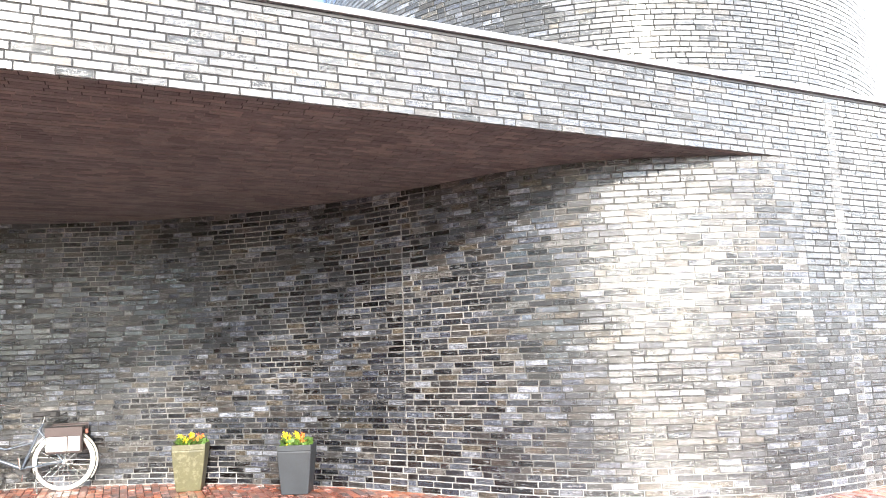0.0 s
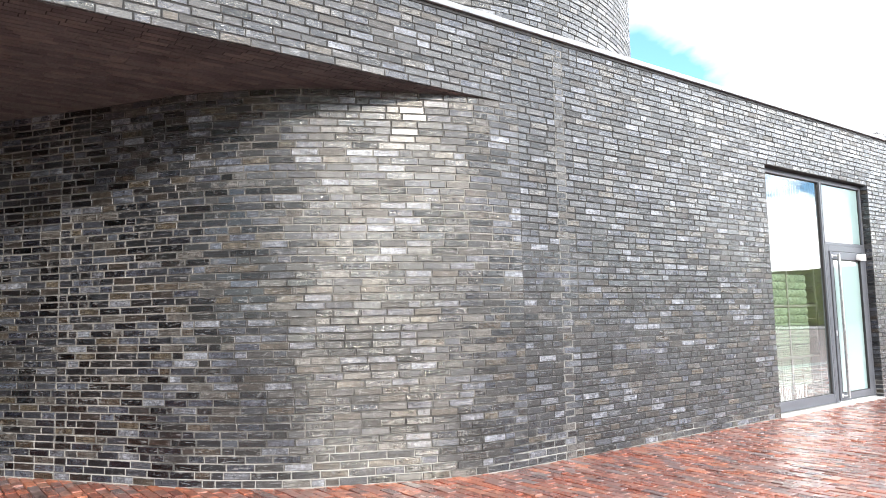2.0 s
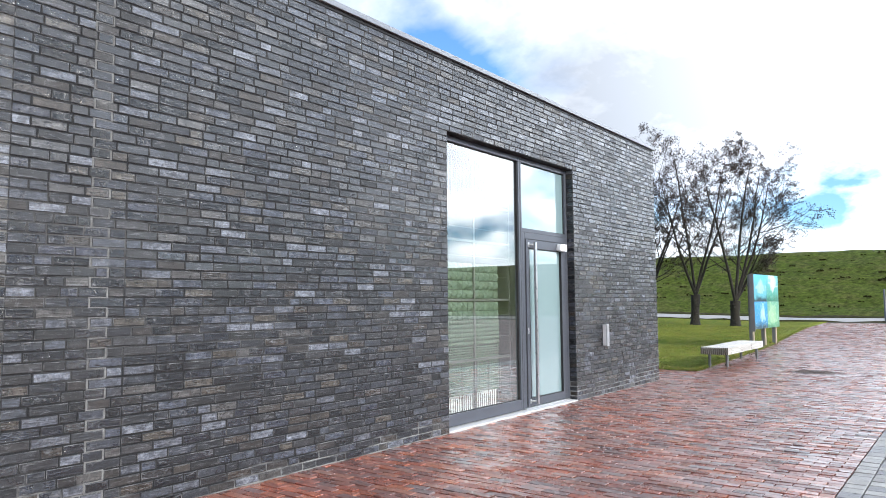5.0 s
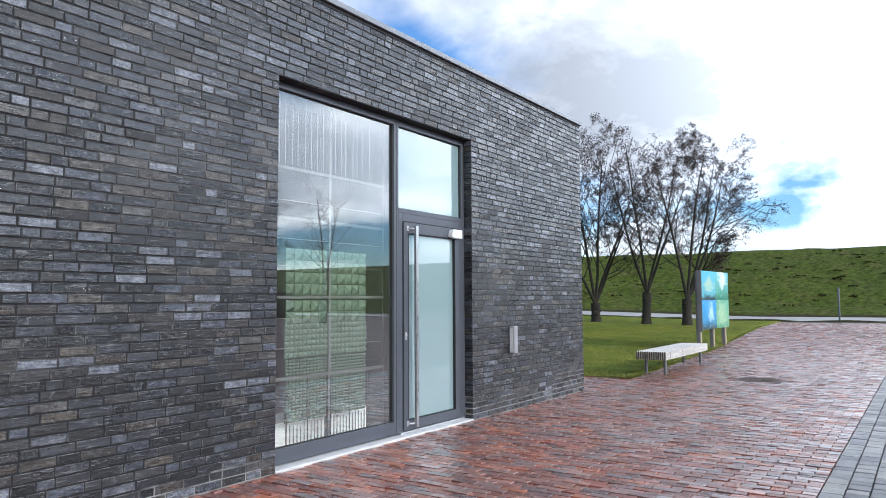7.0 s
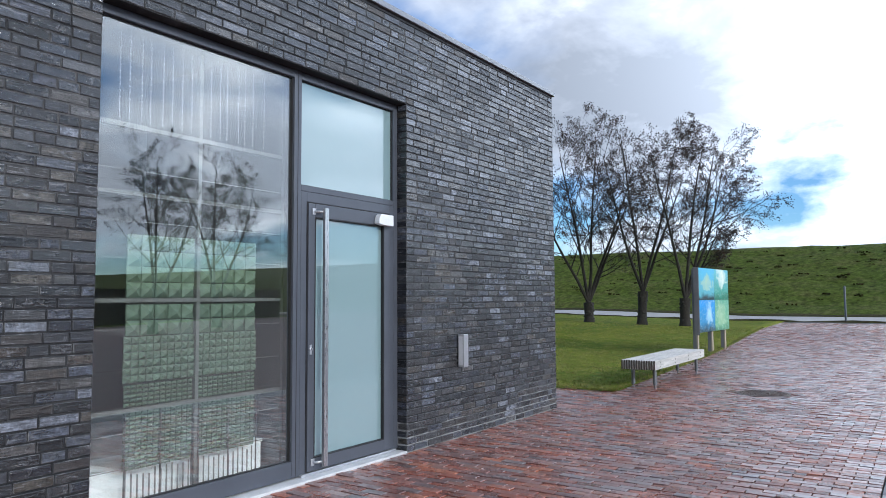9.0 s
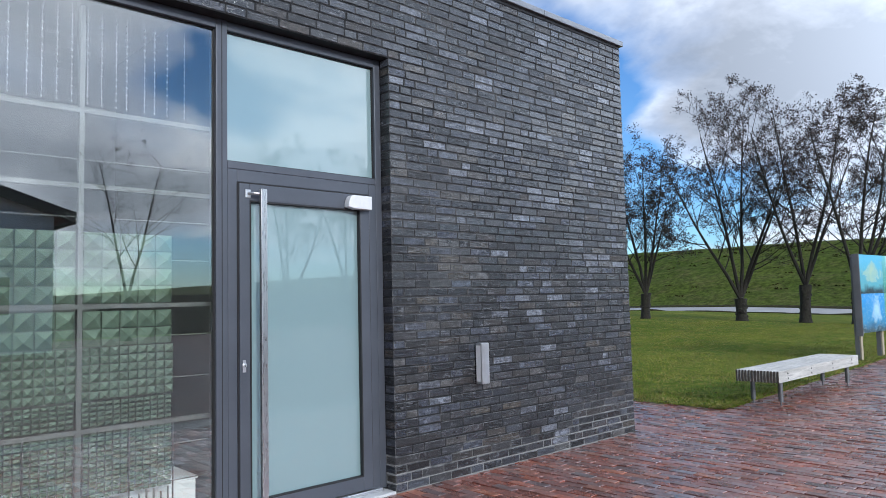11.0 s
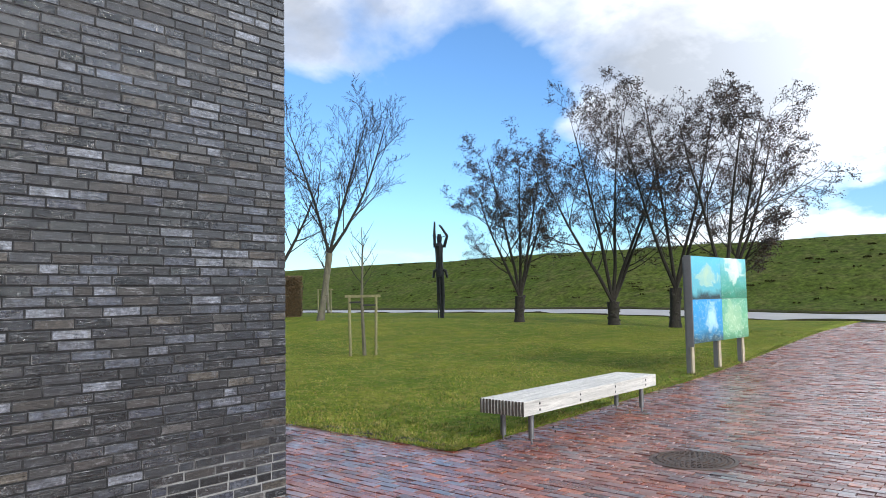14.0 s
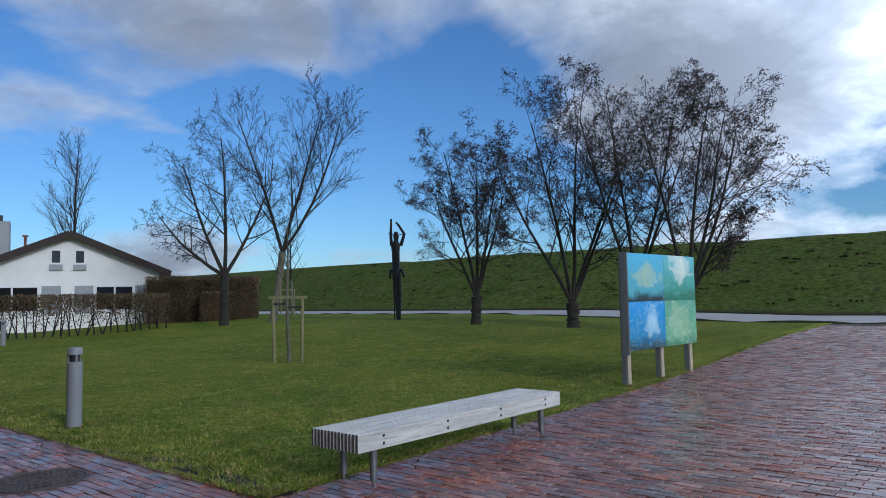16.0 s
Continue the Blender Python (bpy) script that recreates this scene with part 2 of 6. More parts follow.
def mortar_material(name, dark, pale, lo, hi):
    """Grey mortar with pale lime bloom on the lowest courses, in broken patches."""
    mat = bpy.data.materials.new(name)
    nt = nodes_of(mat)
    bsdf = node(nt, "ShaderNodeBsdfPrincipled", Roughness=0.85)
    out = nt.nodes.new("ShaderNodeOutputMaterial")
    nt.links.new(bsdf.outputs[0], out.inputs[0])
    geo = nt.nodes.new("ShaderNodeNewGeometry")
    sep = nt.nodes.new("ShaderNodeSeparateXYZ")
    nt.links.new(geo.outputs["Position"], sep.inputs[0])
    patch = noise_node(nt, geo.outputs["Position"], 0.7, 5.0, 0.7)
    fine = noise_node(nt, geo.outputs["Position"], 70.0, 4.0, 0.6)
    base = mix_node(nt, ramp_node(nt, patch, [(lo, 0.0), (hi, 1.0)]), dark, pale)
    base = mix_node(nt, 1.0, base, ramp_node(nt, fine, [(0.3, 0.7), (0.7, 1.25)]), "MULTIPLY")
    height = math_node(nt, "ADD", sep.outputs[2], math_node(nt, "MULTIPLY", math_node(nt, "SUBTRACT", patch, 0.5), -1.6))
    bloom = ramp_node(nt, height, [(0.10, 0.8), (0.24, 0.0)])
    nt.links.new(mix_node(nt, bloom, base, (0.33, 0.33, 0.325)), bsdf.inputs["Base Color"])
    return mat


M_MORTAR = mortar_material("grey_mortar", (0.011, 0.012, 0.014), (0.13, 0.13, 0.13), 0.50, 0.72)
M_MORTAR_PALE = mortar_material("pale_lime_mortar", (0.030, 0.030, 0.030), (0.26, 0.255, 0.245), 0.42, 0.68)


def grass_material(name, a, b, c, scale=0.35, fine=14.0, bump=0.6):
    mat = bpy.data.materials.new(name)
    nt = nodes_of(mat)
    bsdf = node(nt, "ShaderNodeBsdfPrincipled", Roughness=0.85)
    bsdf.inputs["Specular IOR Level"].default_value = 0.05
    out = nt.nodes.new("ShaderNodeOutputMaterial")
    nt.links.new(bsdf.outputs[0], out.inputs[0])
    pos = nt.nodes.new("ShaderNodeNewGeometry").outputs["Position"]
    big, mid, small = noise_node(nt, pos, scale, 5, 0.6), noise_node(nt, pos, scale * 7, 5, 0.65), noise_node(nt, pos, fine, 5, 0.7)
    col = mix_node(nt, ramp_node(nt, big, [(0.35, 0.0), (0.65, 1.0)]), a, b)
    col = mix_node(nt, ramp_node(nt, mid, [(0.48, 0.0), (0.70, 0.7)]), col, c)
    col = mix_node(nt, 1.0, col, ramp_node(nt, small, [(0.32, 0.38), (0.68, 1.62)]), "MULTIPLY")
    nt.links.new(col, bsdf.inputs["Base Color"])
    bm_ = nt.nodes.new("ShaderNodeBump")
    bm_.inputs["Strength"].default_value, bm_.inputs["Distance"].default_value = bump, 0.05
    nt.links.new(math_node(nt, "ADD", small, mid), bm_.inputs["Height"])
    nt.links.new(bm_.outputs[0], bsdf.inputs["Normal"])
    return mat


M_LAWN = grass_material("lawn_grass", (0.085, 0.138, 0.013), (0.160, 0.186, 0.021), (0.290, 0.245, 0.065), 0.45, 18.0)
M_DIKE = grass_material("dike_grass", (0.056, 0.084, 0.012), (0.074, 0.097, 0.016), (0.104, 0.098, 0.034), 0.10, 2.6, 1.0)
M_BLADE = material("grass_blade", [(0.125, 0.200, 0.016), (0.190, 0.245, 0.023), (0.280, 0.285, 0.040), (0.050, 0.092, 0.008), (0.40, 0.33, 0.11), (0.100, 0.165, 0.013), (0.32, 0.25, 0.085)], spec=0.3, rough=0.55, vary=0.42, scale=1.3, bump=0.0, pick="island")
M_VERGE = grass_material("rough_verge", (0.040, 0.048, 0.014), (0.060, 0.048, 0.024), (0.028, 0.022, 0.014), 0.9, 6.0, 1.0)
M_ROAD = material("pale_road", (0.36, 0.35, 0.335), rough=0.6, vary=0.15, scale=0.6, bump=0.2, bump_scale=30)
M_BARK = material("dark_bark", (0.022, 0.018, 0.015), rough=0.9, vary=0.4, scale=7, bump=0.8, bump_scale=40, tint=(0.045, 0.048, 0.028), stretch=(1, 1, 0.35))
M_BARK_PALE = material("grey_bark", (0.125, 0.115, 0.085), rough=0.9, vary=0.35, scale=6, bump=0.7, bump_scale=40, tint=(0.11, 0.12, 0.06), stretch=(1, 1, 0.4))
M_TWIG = material("twig", (0.014, 0.010, 0.009), rough=0.85, vary=0.3, scale=5, bump=0.0)
M_TWIG_PALE = material("pale_twig", (0.020, 0.016, 0.014), rough=0.85, vary=0.3, scale=5, bump=0.0)
M_LEAF = material("withered_leaf", [(0.022, 0.013, 0.009), (0.036, 0.019, 0.011), (0.015, 0.010, 0.008), (0.060, 0.027, 0.013), (0.018, 0.012, 0.010)], rough=0.75, vary=0.2, bump=0.0, pick="island")
M_HEDGE = material("beech_hedge_leaf", [(0.105, 0.066, 0.030), (0.135, 0.088, 0.040), (0.080, 0.054, 0.026), (0.165, 0.108, 0.052), (0.070, 0.058, 0.028)], rough=0.8, vary=0.2, bump=0.0, pick="island")
M_BRONZE = material("dark_bronze", (0.030, 0.032, 0.034), rough=0.5, metal=0.5, vary=0.3, scale=8, bump=0.3, bump_scale=40)
M_LARCH = material("weathered_larch", (0.56, 0.55, 0.52), rough=0.7, vary=0.22, scale=3, bump=0.3, bump_scale=70, stretch=(0.35, 6, 6), tint=(0.30, 0.30, 0.28))
M_LARCH_END = material("larch_end_grain", (0.09, 0.08, 0.065), rough=0.8, vary=0.3, scale=20, bump=0.3)
M_GALV = material("galvanised_steel", (0.20, 0.21, 0.22), rough=0.45, metal=0.8, vary=0.15, scale=8, bump=0.05)
M_BOLLARD = material("grey_bollard_paint", (0.235, 0.245, 0.265), rough=0.5, vary=0.10, scale=3, bump=0.05)
M_IRON = material("cast_iron", (0.105, 0.078, 0.064), rough=0.55, metal=0.3, vary=0.3, scale=9, bump=0.3, tint=(0.14, 0.075, 0.05))
M_STAKE = material("green_timber", (0.19, 0.18, 0.09), rough=0.8, vary=0.3, scale=5, bump=0.3, stretch=(1, 1, 0.3))
M_POST = material("pale_timber", (0.42, 0.36, 0.27), rough=0.75, vary=0.2, scale=5, bump=0.25, stretch=(1, 1, 0.3))
M_SIGN_SIDE = material("grey_sign_edge", (0.17, 0.17, 0.18), rough=0.6, vary=0.15, scale=3, bump=0.1)
M_RENDER = material("white_render", (0.80, 0.80, 0.78), rough=0.8, vary=0.06, scale=1.2, bump=0.1)
M_TILE = material("red_roof_tile", (0.20, 0.075, 0.055), rough=0.7, vary=0.3, scale=2.0, bump=0.4, bump_scale=20)
M_BARGE = material("brown_bargeboard", (0.030, 0.017, 0.015), rough=0.7, vary=0.2, scale=3, bump=0.1)
M_DARKGLASS = material("dark_window", (0.012, 0.014, 0.016), rough=0.06, bump=0.0, vary=0.0)
M_GREYPANEL = material("grey_panel", (0.30, 0.32, 0.34), rough=0.6, vary=0.08, bump=0.05)
M_POT_OLIVE = material("olive_glazed_pot", (0.062, 0.058, 0.026), rough=0.45, vary=0.2, scale=6, bump=0.1, tint=(0.14, 0.13, 0.08))
M_POT_GREY = material("slate_grey_pot", (0.016, 0.020, 0.026), rough=0.5, vary=0.2, scale=6, bump=0.15)
M_SOIL = material("soil", (0.035, 0.025, 0.018), rough=0.9, bump=0.5)
M_YELLOW = material("yellow_petal", (0.80, 0.62, 0.02), rough=0.6, vary=0.1, bump=0.0)
M_ORANGE = material("orange_petal", (0.60, 0.14, 0.03), rough=0.6, vary=0.1, bump=0.0)
M_GREENLEAF = material("pansy_leaf", (0.070, 0.140, 0.025), rough=0.6, vary=0.2, bump=0.0)
M_BIKE = material("dark_blue_enamel", (0.045, 0.060, 0.085), rough=0.3, vary=0.05, bump=0.0, coat=0.4)
M_TYRE_WHITE = material("cream_tyre", (0.62, 0.61, 0.56), rough=0.65, vary=0.08, bump=0.1)
M_CHROME = material("chrome", (0.62, 0.62, 0.62), rough=0.18, metal=1.0, vary=0.03, bump=0.0)
M_BLACK = material("black_plastic", (0.022, 0.022, 0.024), rough=0.55, vary=0.1, bump=0.05)
M_BAG_WHITE = material("pale_pannier", (0.62, 0.62, 0.58), rough=0.7, vary=0.08, bump=0.1)
M_BAG_BROWN = material("dark_brown_pannier", (0.060, 0.045, 0.045), rough=0.75, vary=0.1, bump=0.1)
M_SCREEN_GREY = material("grey_lacquered_steel", (0.10, 0.105, 0.105), rough=0.5, vary=0.1, bump=0.02)

# ---- mesh helpers ----


class Geo:
    """Collects vertices and faces of one mesh."""

    def __init__(self):
        self.v, self.f = [], []

    def quad_box(self, m, sx, sy, sz):
        """A box from -s/2 to s/2 at the pose m."""
        o = len(self.v)
        for z in (-0.5, 0.5):
            for y in (-0.5, 0.5):
                for x in (-0.5, 0.5):
                    self.v.append(tuple(m @ Vector((x * sx, y * sy, z * sz))))
        for q in ((0, 2, 3, 1), (4, 5, 7, 6), (0, 1, 5, 4), (2, 6, 7, 3), (0, 4, 6, 2), (1, 3, 7, 5)):
            self.f.append(tuple(o + i for i in q))

    def span(self, x0, x1, y0, y1, z0, z1):
        self.quad_box(Matrix.Translation(((x0 + x1) / 2, (y0 + y1) / 2, (z0 + z1) / 2)), x1 - x0, y1 - y0, z1 - z0)

    def tube(self, points, radii, sides=6, caps=True):
        pts = [Vector(p) for p in points]
        o = len(self.v)
        side = None
        for i, p in enumerate(pts):
            d = (pts[min(i + 1, len(pts) - 1)] - pts[max(i - 1, 0)]).normalized()
            if side is None:
                side = d.orthogonal().normalized()
            side = (side - d * side.dot(d)).normalized()
            other = d.cross(side)
            r = radii[i] if isinstance(radii, (list, tuple)) else radii
            for k in range(sides):
                a = 2 * math.pi * k / sides
                self.v.append(tuple(p + (side * math.cos(a) + other * math.sin(a)) * r))
        for i in range(len(pts) - 1):
            for k in range(sides):
                a, b = o + i * sides + k, o + i * sides + (k + 1) % sides
                self.f.append((a, b, b + sides, a + sides))
        if caps:
            self.f.append(tuple(o + k for k in reversed(range(sides))))
            self.f.append(tuple(o + (len(pts) - 1) * sides + k for k in range(sides)))

    def lathe(self, profile, centre=(0, 0, 0), sides=32, m=None):
        """Turns (radius, height) pairs about z."""
        o = len(self.v)
        m = m or Matrix.Translation(centre)
        for r, h in profile:
            for k in range(sides):
                a = 2 * math.pi * k / sides
                self.v.append(tuple(m @ Vector((r * math.cos(a), r * math.sin(a), h))))
        for i in range(len(profile) - 1):
            for k in range(sides):
                a, b = o + i * sides + k, o + i * sides + (k + 1) % sides
                self.f.append((a, b, b + sides, a + sides))
        self.f.append(tuple(o + k for k in reversed(range(sides))))
        self.f.append(tuple(o + (len(profile) - 1) * sides + k for k in range(sides)))

    def ring(self, m, big, small, around=40, sides=8):
        """A torus about the z axis of m."""
        o = len(self.v)
        for i in range(around):
            a = 2 * math.pi * i / around
            for k in range(sides):
                b = 2 * math.pi * k / sides
                r = big + small * math.cos(b)
                self.v.append(tuple(m @ Vector((r * math.cos(a), r * math.sin(a), small * math.sin(b)))))
        for i in range(around):
            for k in range(sides):
                p, q = o + i * sides, o + (i + 1) % around * sides
                self.f.append((p + k, q + k, q + (k + 1) % sides, p + (k + 1) % sides))

    def mesh(self, name, mat=None, smooth=False):
        me = bpy.data.meshes.new(name)
        me.from_pydata(self.v, [], self.f)
        if mat:
            me.materials.append(mat)
        if smooth:
            me.polygons.foreach_set("use_smooth", [True] * len(me.polygons))
        me.update()
        return me


def put(name, geo, mat, parent=None, label="", category="", group="", kind="", bevel=0.0, smooth=False, at=None, segments=2):
    """Links a Geo as one mesh object. Vertices are in the parent's space."""
    ob = new(name, geo.mesh(name, mat, smooth))
    if parent is not None:
        ob.parent = parent
    if at is not None:
        ob.matrix_basis = at
    if bevel:
        md = ob.modifiers.new("edge", "BEVEL")
        md.width, md.segments, md.limit_method, md.angle_limit = bevel, segments, "ANGLE", radians(40)
    if smooth:
        md = ob.modifiers.new("split", "EDGE_SPLIT")
        md.split_angle = radians(40)
    return tagged(ob, label, category, group, kind)


def thing(name, at, label, category, group="", kind=""):
    ob = new(name)
    ob.empty_display_size = 0.2
    ob.matrix_basis = at
    return tagged(ob, label, category, group, kind)


def box(name, x0, x1, y0, y1, z0, z1, mat, parent=None, bevel=0.0, **tags):
    g = Geo()
    g.span(x0, x1, y0, y1, z0, z1)
    return put(name, g, mat, parent, bevel=bevel, **tags)

# ---- ground ----


def smooth01(a):
    a = min(1.0, max(0.0, a))
    return a * a * (3 - 2 * a)


def rise(x, y):
    """The gentle swell of the ground towards the dike."""
    return smooth01((x - 26.0) / 13.0) * (0.25 + 0.028 * min(12.0, max(0.0, y - 10.0)))


WALL_Y, CORNER_X, WALL_TOP, COURSE = 5.09, 17.33, 62 * 0.0667, 0.0667
WIN_L, WIN_R, WIN_TOP, SOFFIT_Z = 10.98, 14.07, 50 * 0.0667, 51 * 0.0667
MANHOLES = [(20.27, 3.10, 0.345), (18.45, 7.15, 0.36)]
LAWN_X, ROAD_A, ROAD_B, DIKE_A, CREST_X, CREST_Z = 19.25, 46.5, 56.5, 58.5, 74.0, 5.6


def lawn_edge(x):
    return 5.06 + 0.066 * (x - LAWN_X)


def ground_height(x, y):
    if x >= DIKE_A:
        if x <= CREST_X:
            a = (x - DIKE_A) / (CREST_X - DIKE_A)
            return rise(x, y) + 0.05 + (CREST_Z - 0.5) * (a * 0.88 + 0.12 * smooth01(a))
        return CREST_Z if x < CREST_X + 4 else max(0.0, CREST_Z - (x - CREST_X - 4) * 0.3)
    if x >= ROAD_A:
        return rise(x, y) - 0.06 if x < ROAD_B else rise(x, y)
    if x > LAWN_X and y > lawn_edge(x):
        return rise(x, y) + 0.012
    return rise(x, y) - 0.06


def build_ground():
    xs = [-3000, -600, -150, -60, -30, -15, 0, 8, 17.5, LAWN_X - 0.001, LAWN_X] + [LAWN_X + 0.6 * i for i in range(1, 46)] + [ROAD_A - 0.02, ROAD_A, ROAD_B - 0.01, ROAD_B, DIKE_A]
    xs += [DIKE_A + 0.75 * i for i in range(1, 21)] + [CREST_X + 0.6, CREST_X + 4, CREST_X + 12, CREST_X + 24, 200, 600, 3000]
    xs = sorted(set(xs))
    ys = [-3000, -600, -200, -80, -50] + [-40 + 3.0 * i for i in range(15)]
    tail = [0.0, 0.002, 0.5] + [1.0 + 1.2 * i for i in range(40)] + [60, 90, 140, 220, 600, 3000]
    v, f = [], []
    rows = len(ys) + len(tail)
    for x in xs:
        edge = lawn_edge(min(max(x, LAWN_X), ROAD_A))
        col = [*ys, *[edge + t for t in tail]]
        for j, y in enumerate(col):
            z = ground_height(x, y - 0.001)
            if DIKE_A <= x <= CREST_X + 3:
                z += 0.22 * noise.noise((x * 0.35, y * 0.12, 2.0)) + 0.10 * noise.noise((x * 1.1, y * 0.5, 7.0))
            elif LAWN_X < x < ROAD_A and y > edge + 0.3:
                z += 0.02 * noise.noise((x * 0.5, y * 0.5, 4.0))
            v.append((x, y, z))
    for i in range(len(xs) - 1):
        for j in range(rows - 1):
            a = i * rows + j
            f.append((a, a + rows, a + rows + 1, a + 1))
    me = bpy.data.meshes.new("ground")
    me.from_pydata(v, [], f)
    me.materials.append(M_LAWN)
    me.materials.append(M_DIKE)
    for p in me.polygons:
        p.use_smooth = True
        p.material_index = 1 if p.center.x > ROAD_B else 0
    tagged(new("ground", me), "mown green lawn and grassy dike slope", "ground", kind="structure")


build_ground()


def sheet(name, xs, ys, lift, mat, label, category):
    g = Geo()
    for x in xs:
        for y in ys:
            g.v.append((x, min(y, lawn_edge(x)) if x > LAWN_X else y, rise(x, y) + lift))
    n = len(ys)
    for i in range(len(xs) - 1):
        for j in range(n - 1):
            g.f.append((i * n + j, (i + 1) * n + j, (i + 1) * n + j + 1, i * n + j + 1))
    return put(name, g, mat, label=label, category=category, kind="structure", smooth=True)


# sandy bed under the pavers, and the paving beyond the laid pieces
PAVE_Y0 = 1.32
bed = sheet("pavement", [-14, -5, 3, 10, LAWN_X], [PAVE_Y0 - 0.5, 3, WALL_Y + 0.05, 8, 13, 22], -0.018, M_SAND, "wet red clinker paving in running bond with dark joints", "pavement")
bed_east = sheet("pavement_east", [LAWN_X + 0.75 * i for i in range(37)], [PAVE_Y0 - 0.5, 2, 3, 4, 5.0, 9], -0.018, M_SAND, "wet red clinker paving running on towards the dike", "pavement")
sheet("pavement_south", [-40, -14, 0, 12, 24, 27, 30, 33, 36, 39, 42, ROAD_A], [-26, -12, -6, -2, PAVE_Y0 - 0.49], -0.004, M_PAVE_FAR, "open square of wet red brick paving", "pavement")
road = sheet("road", [ROAD_A, 49, 52, ROAD_B], [-200, -60, -20, -4, 0, 2, 4], -0.02, M_ROAD, "pale road along the foot of the dike", "road")
g = Geo()
for x in (ROAD_A, 50, ROAD_B):
    for y in (4, 10, 16, 22, 40, 80, 220):
        g.v.append((x, y, rise(x, y) - 0.02))
for i in range(2):
    for j in range(6):
        g.f.append((i * 7 + j, (i + 1) * 7 + j, (i + 1) * 7 + j + 1, i * 7 + j + 1))
put("road_north", g, M_ROAD, label="pale road along the foot of the dike", category="road", kind="structure")

# ---- the brick building ----
WALL_T = 0.36
RECESS = 0.006


def curve_plan():
    """The recessed wall in plan: it leaves the straight front, bends back round a bulge and runs on in a hollow curve."""
    knots = [(7.2, 5.09), (6.5, 5.09), (5.9, 5.15), (5.2, 5.42), (4.45, 5.82), (3.82, 6.42), (3.4, 7.02), (3.03, 7.55), (2.5, 8.3), (1.85, 8.98), (0.9, 9.75), (-0.1, 10.3), (-1.4, 10.8), (-3.5, 11.3), (-6.0, 11.6), (-8.0, 11.7)]
    out = []
    for i in range(1, len(knots) - 2):
        p = [Vector(k) for k in knots[i - 1:i + 3]]
        for s in range(16):
            t = s / 16
            out.append(0.5 * (2 * p[1] + (p[2] - p[0]) * t + (2 * p[0] - 5 * p[1] + 4 * p[2] - p[3]) * t * t + (3 * p[1] - p[0] - 3 * p[2] + p[3]) * t ** 3))
    out.append(Vector(knots[-2]))
    return out


PLAN = curve_plan()
ARC = [0.0]
for a, b in zip(PLAN, PLAN[1:]):
    ARC.append(ARC[-1] + (b - a).length)


def along_curve(u):
    """Pose at arc length u from the straight front: local x runs along the wall to the east, -y out of the wall."""
    i = max(0, min(len(ARC) - 2, int(np.searchsorted(ARC, u)) - 1))
    t = (u - ARC[i]) / (ARC[i + 1] - ARC[i])
    p = PLAN[i].lerp(PLAN[i + 1], t)
    d = PLAN[i] - PLAN[i + 1]
    return Matrix.Translation((p.x, p.y, 0)) @ Matrix.Rotation(math.atan2(d.y, d.x), 4, "Z")


def extrude_plan(pts, z0, z1, thick):
    """A wall that follows a line in plan, its outer face on the line, its body to the right hand of the way."""
    g = Geo()
    n = len(pts)
    for i, p in enumerate(pts):
        d = (pts[min(i + 1, n - 1)] - pts[max(i - 1, 0)]).normalized()
        q = p + Vector((d.y, -d.x)) * thick
        g.v += [(p.x, p.y, z0), (p.x, p.y, z1), (q.x, q.y, z1), (q.x, q.y, z0)]
    for i in range(n - 1):
        for k in range(4):
            a, b = i * 4 + k, i * 4 + (k + 1) % 4
            g.f.append((a, b, b + 4, a + 4))
    g.f += [(0, 3, 2, 1), tuple((n - 1) * 4 + k for k in range(4))]
    return g


yf, yb = WALL_Y + RECESS, WALL_Y + WALL_T
g = Geo()
g.span(PLAN[0].x, WIN_L, yf, yb, -0.1, WALL_TOP)
g.span(WIN_L, WIN_R, yf, yb, WIN_TOP, WALL_TOP)
g.span(WIN_R, CORNER_X - RECESS, yf, yb, -0.1, WALL_TOP)
wall_front = put("wall_front", g, M_MORTAR, label="dark grey-blue clinker brick wall with wild bond", category="wall", kind="structure")
g = Geo()
g.span(CORNER_X - WALL_T, CORNER_X - RECESS, yb, 24.0, -0.1, WALL_TOP)
wall_east = put("wall_east", g, M_MORTAR, label="dark clinker brick end wall of the building", category="wall", kind="structure")
g = Geo()
g.span(-8.0, PLAN[0].x, yf, yb, SOFFIT_Z + RECESS, WALL_TOP)
fascia = put("wall_fascia", g, M_MORTAR, label="deep brick fascia spanning over the recessed entrance", category="wall", kind="structure")
shift = []
for i, p in enumerate(PLAN):
    d = (PLAN[min(i + 1, len(PLAN) - 1)] - PLAN[max(i - 1, 0)]).normalized()
    shift.append(p + Vector((d.y, -d.x)) * RECESS)
wall_curved = put("wall_curved", extrude_plan(shift, -0.1, SOFFIT_Z + 0.05, 0.3), M_MORTAR_PALE, label="curved dark clinker brick wall under the overhang", category="wall", kind="structure")
box("wall_west", -8.4, -8.0, WALL_Y, 24, -0.1, WALL_TOP, M_MORTAR, label="plain brick end wall", category="wall", kind="structure")
box("wall_back", -8.4, CORNER_X, 24, 24.4, -0.1, WALL_TOP, M_MORTAR, label="plain brick rear wall", category="wall", kind="structure")
box("roof", -8.3, CORNER_X - 0.1, WALL_Y + 0.1, 24.3, WALL_TOP - 0.12, WALL_TOP - 0.02, M_CONCRETE, label="flat grey roof behind the parapet", category="roof", kind="structure")

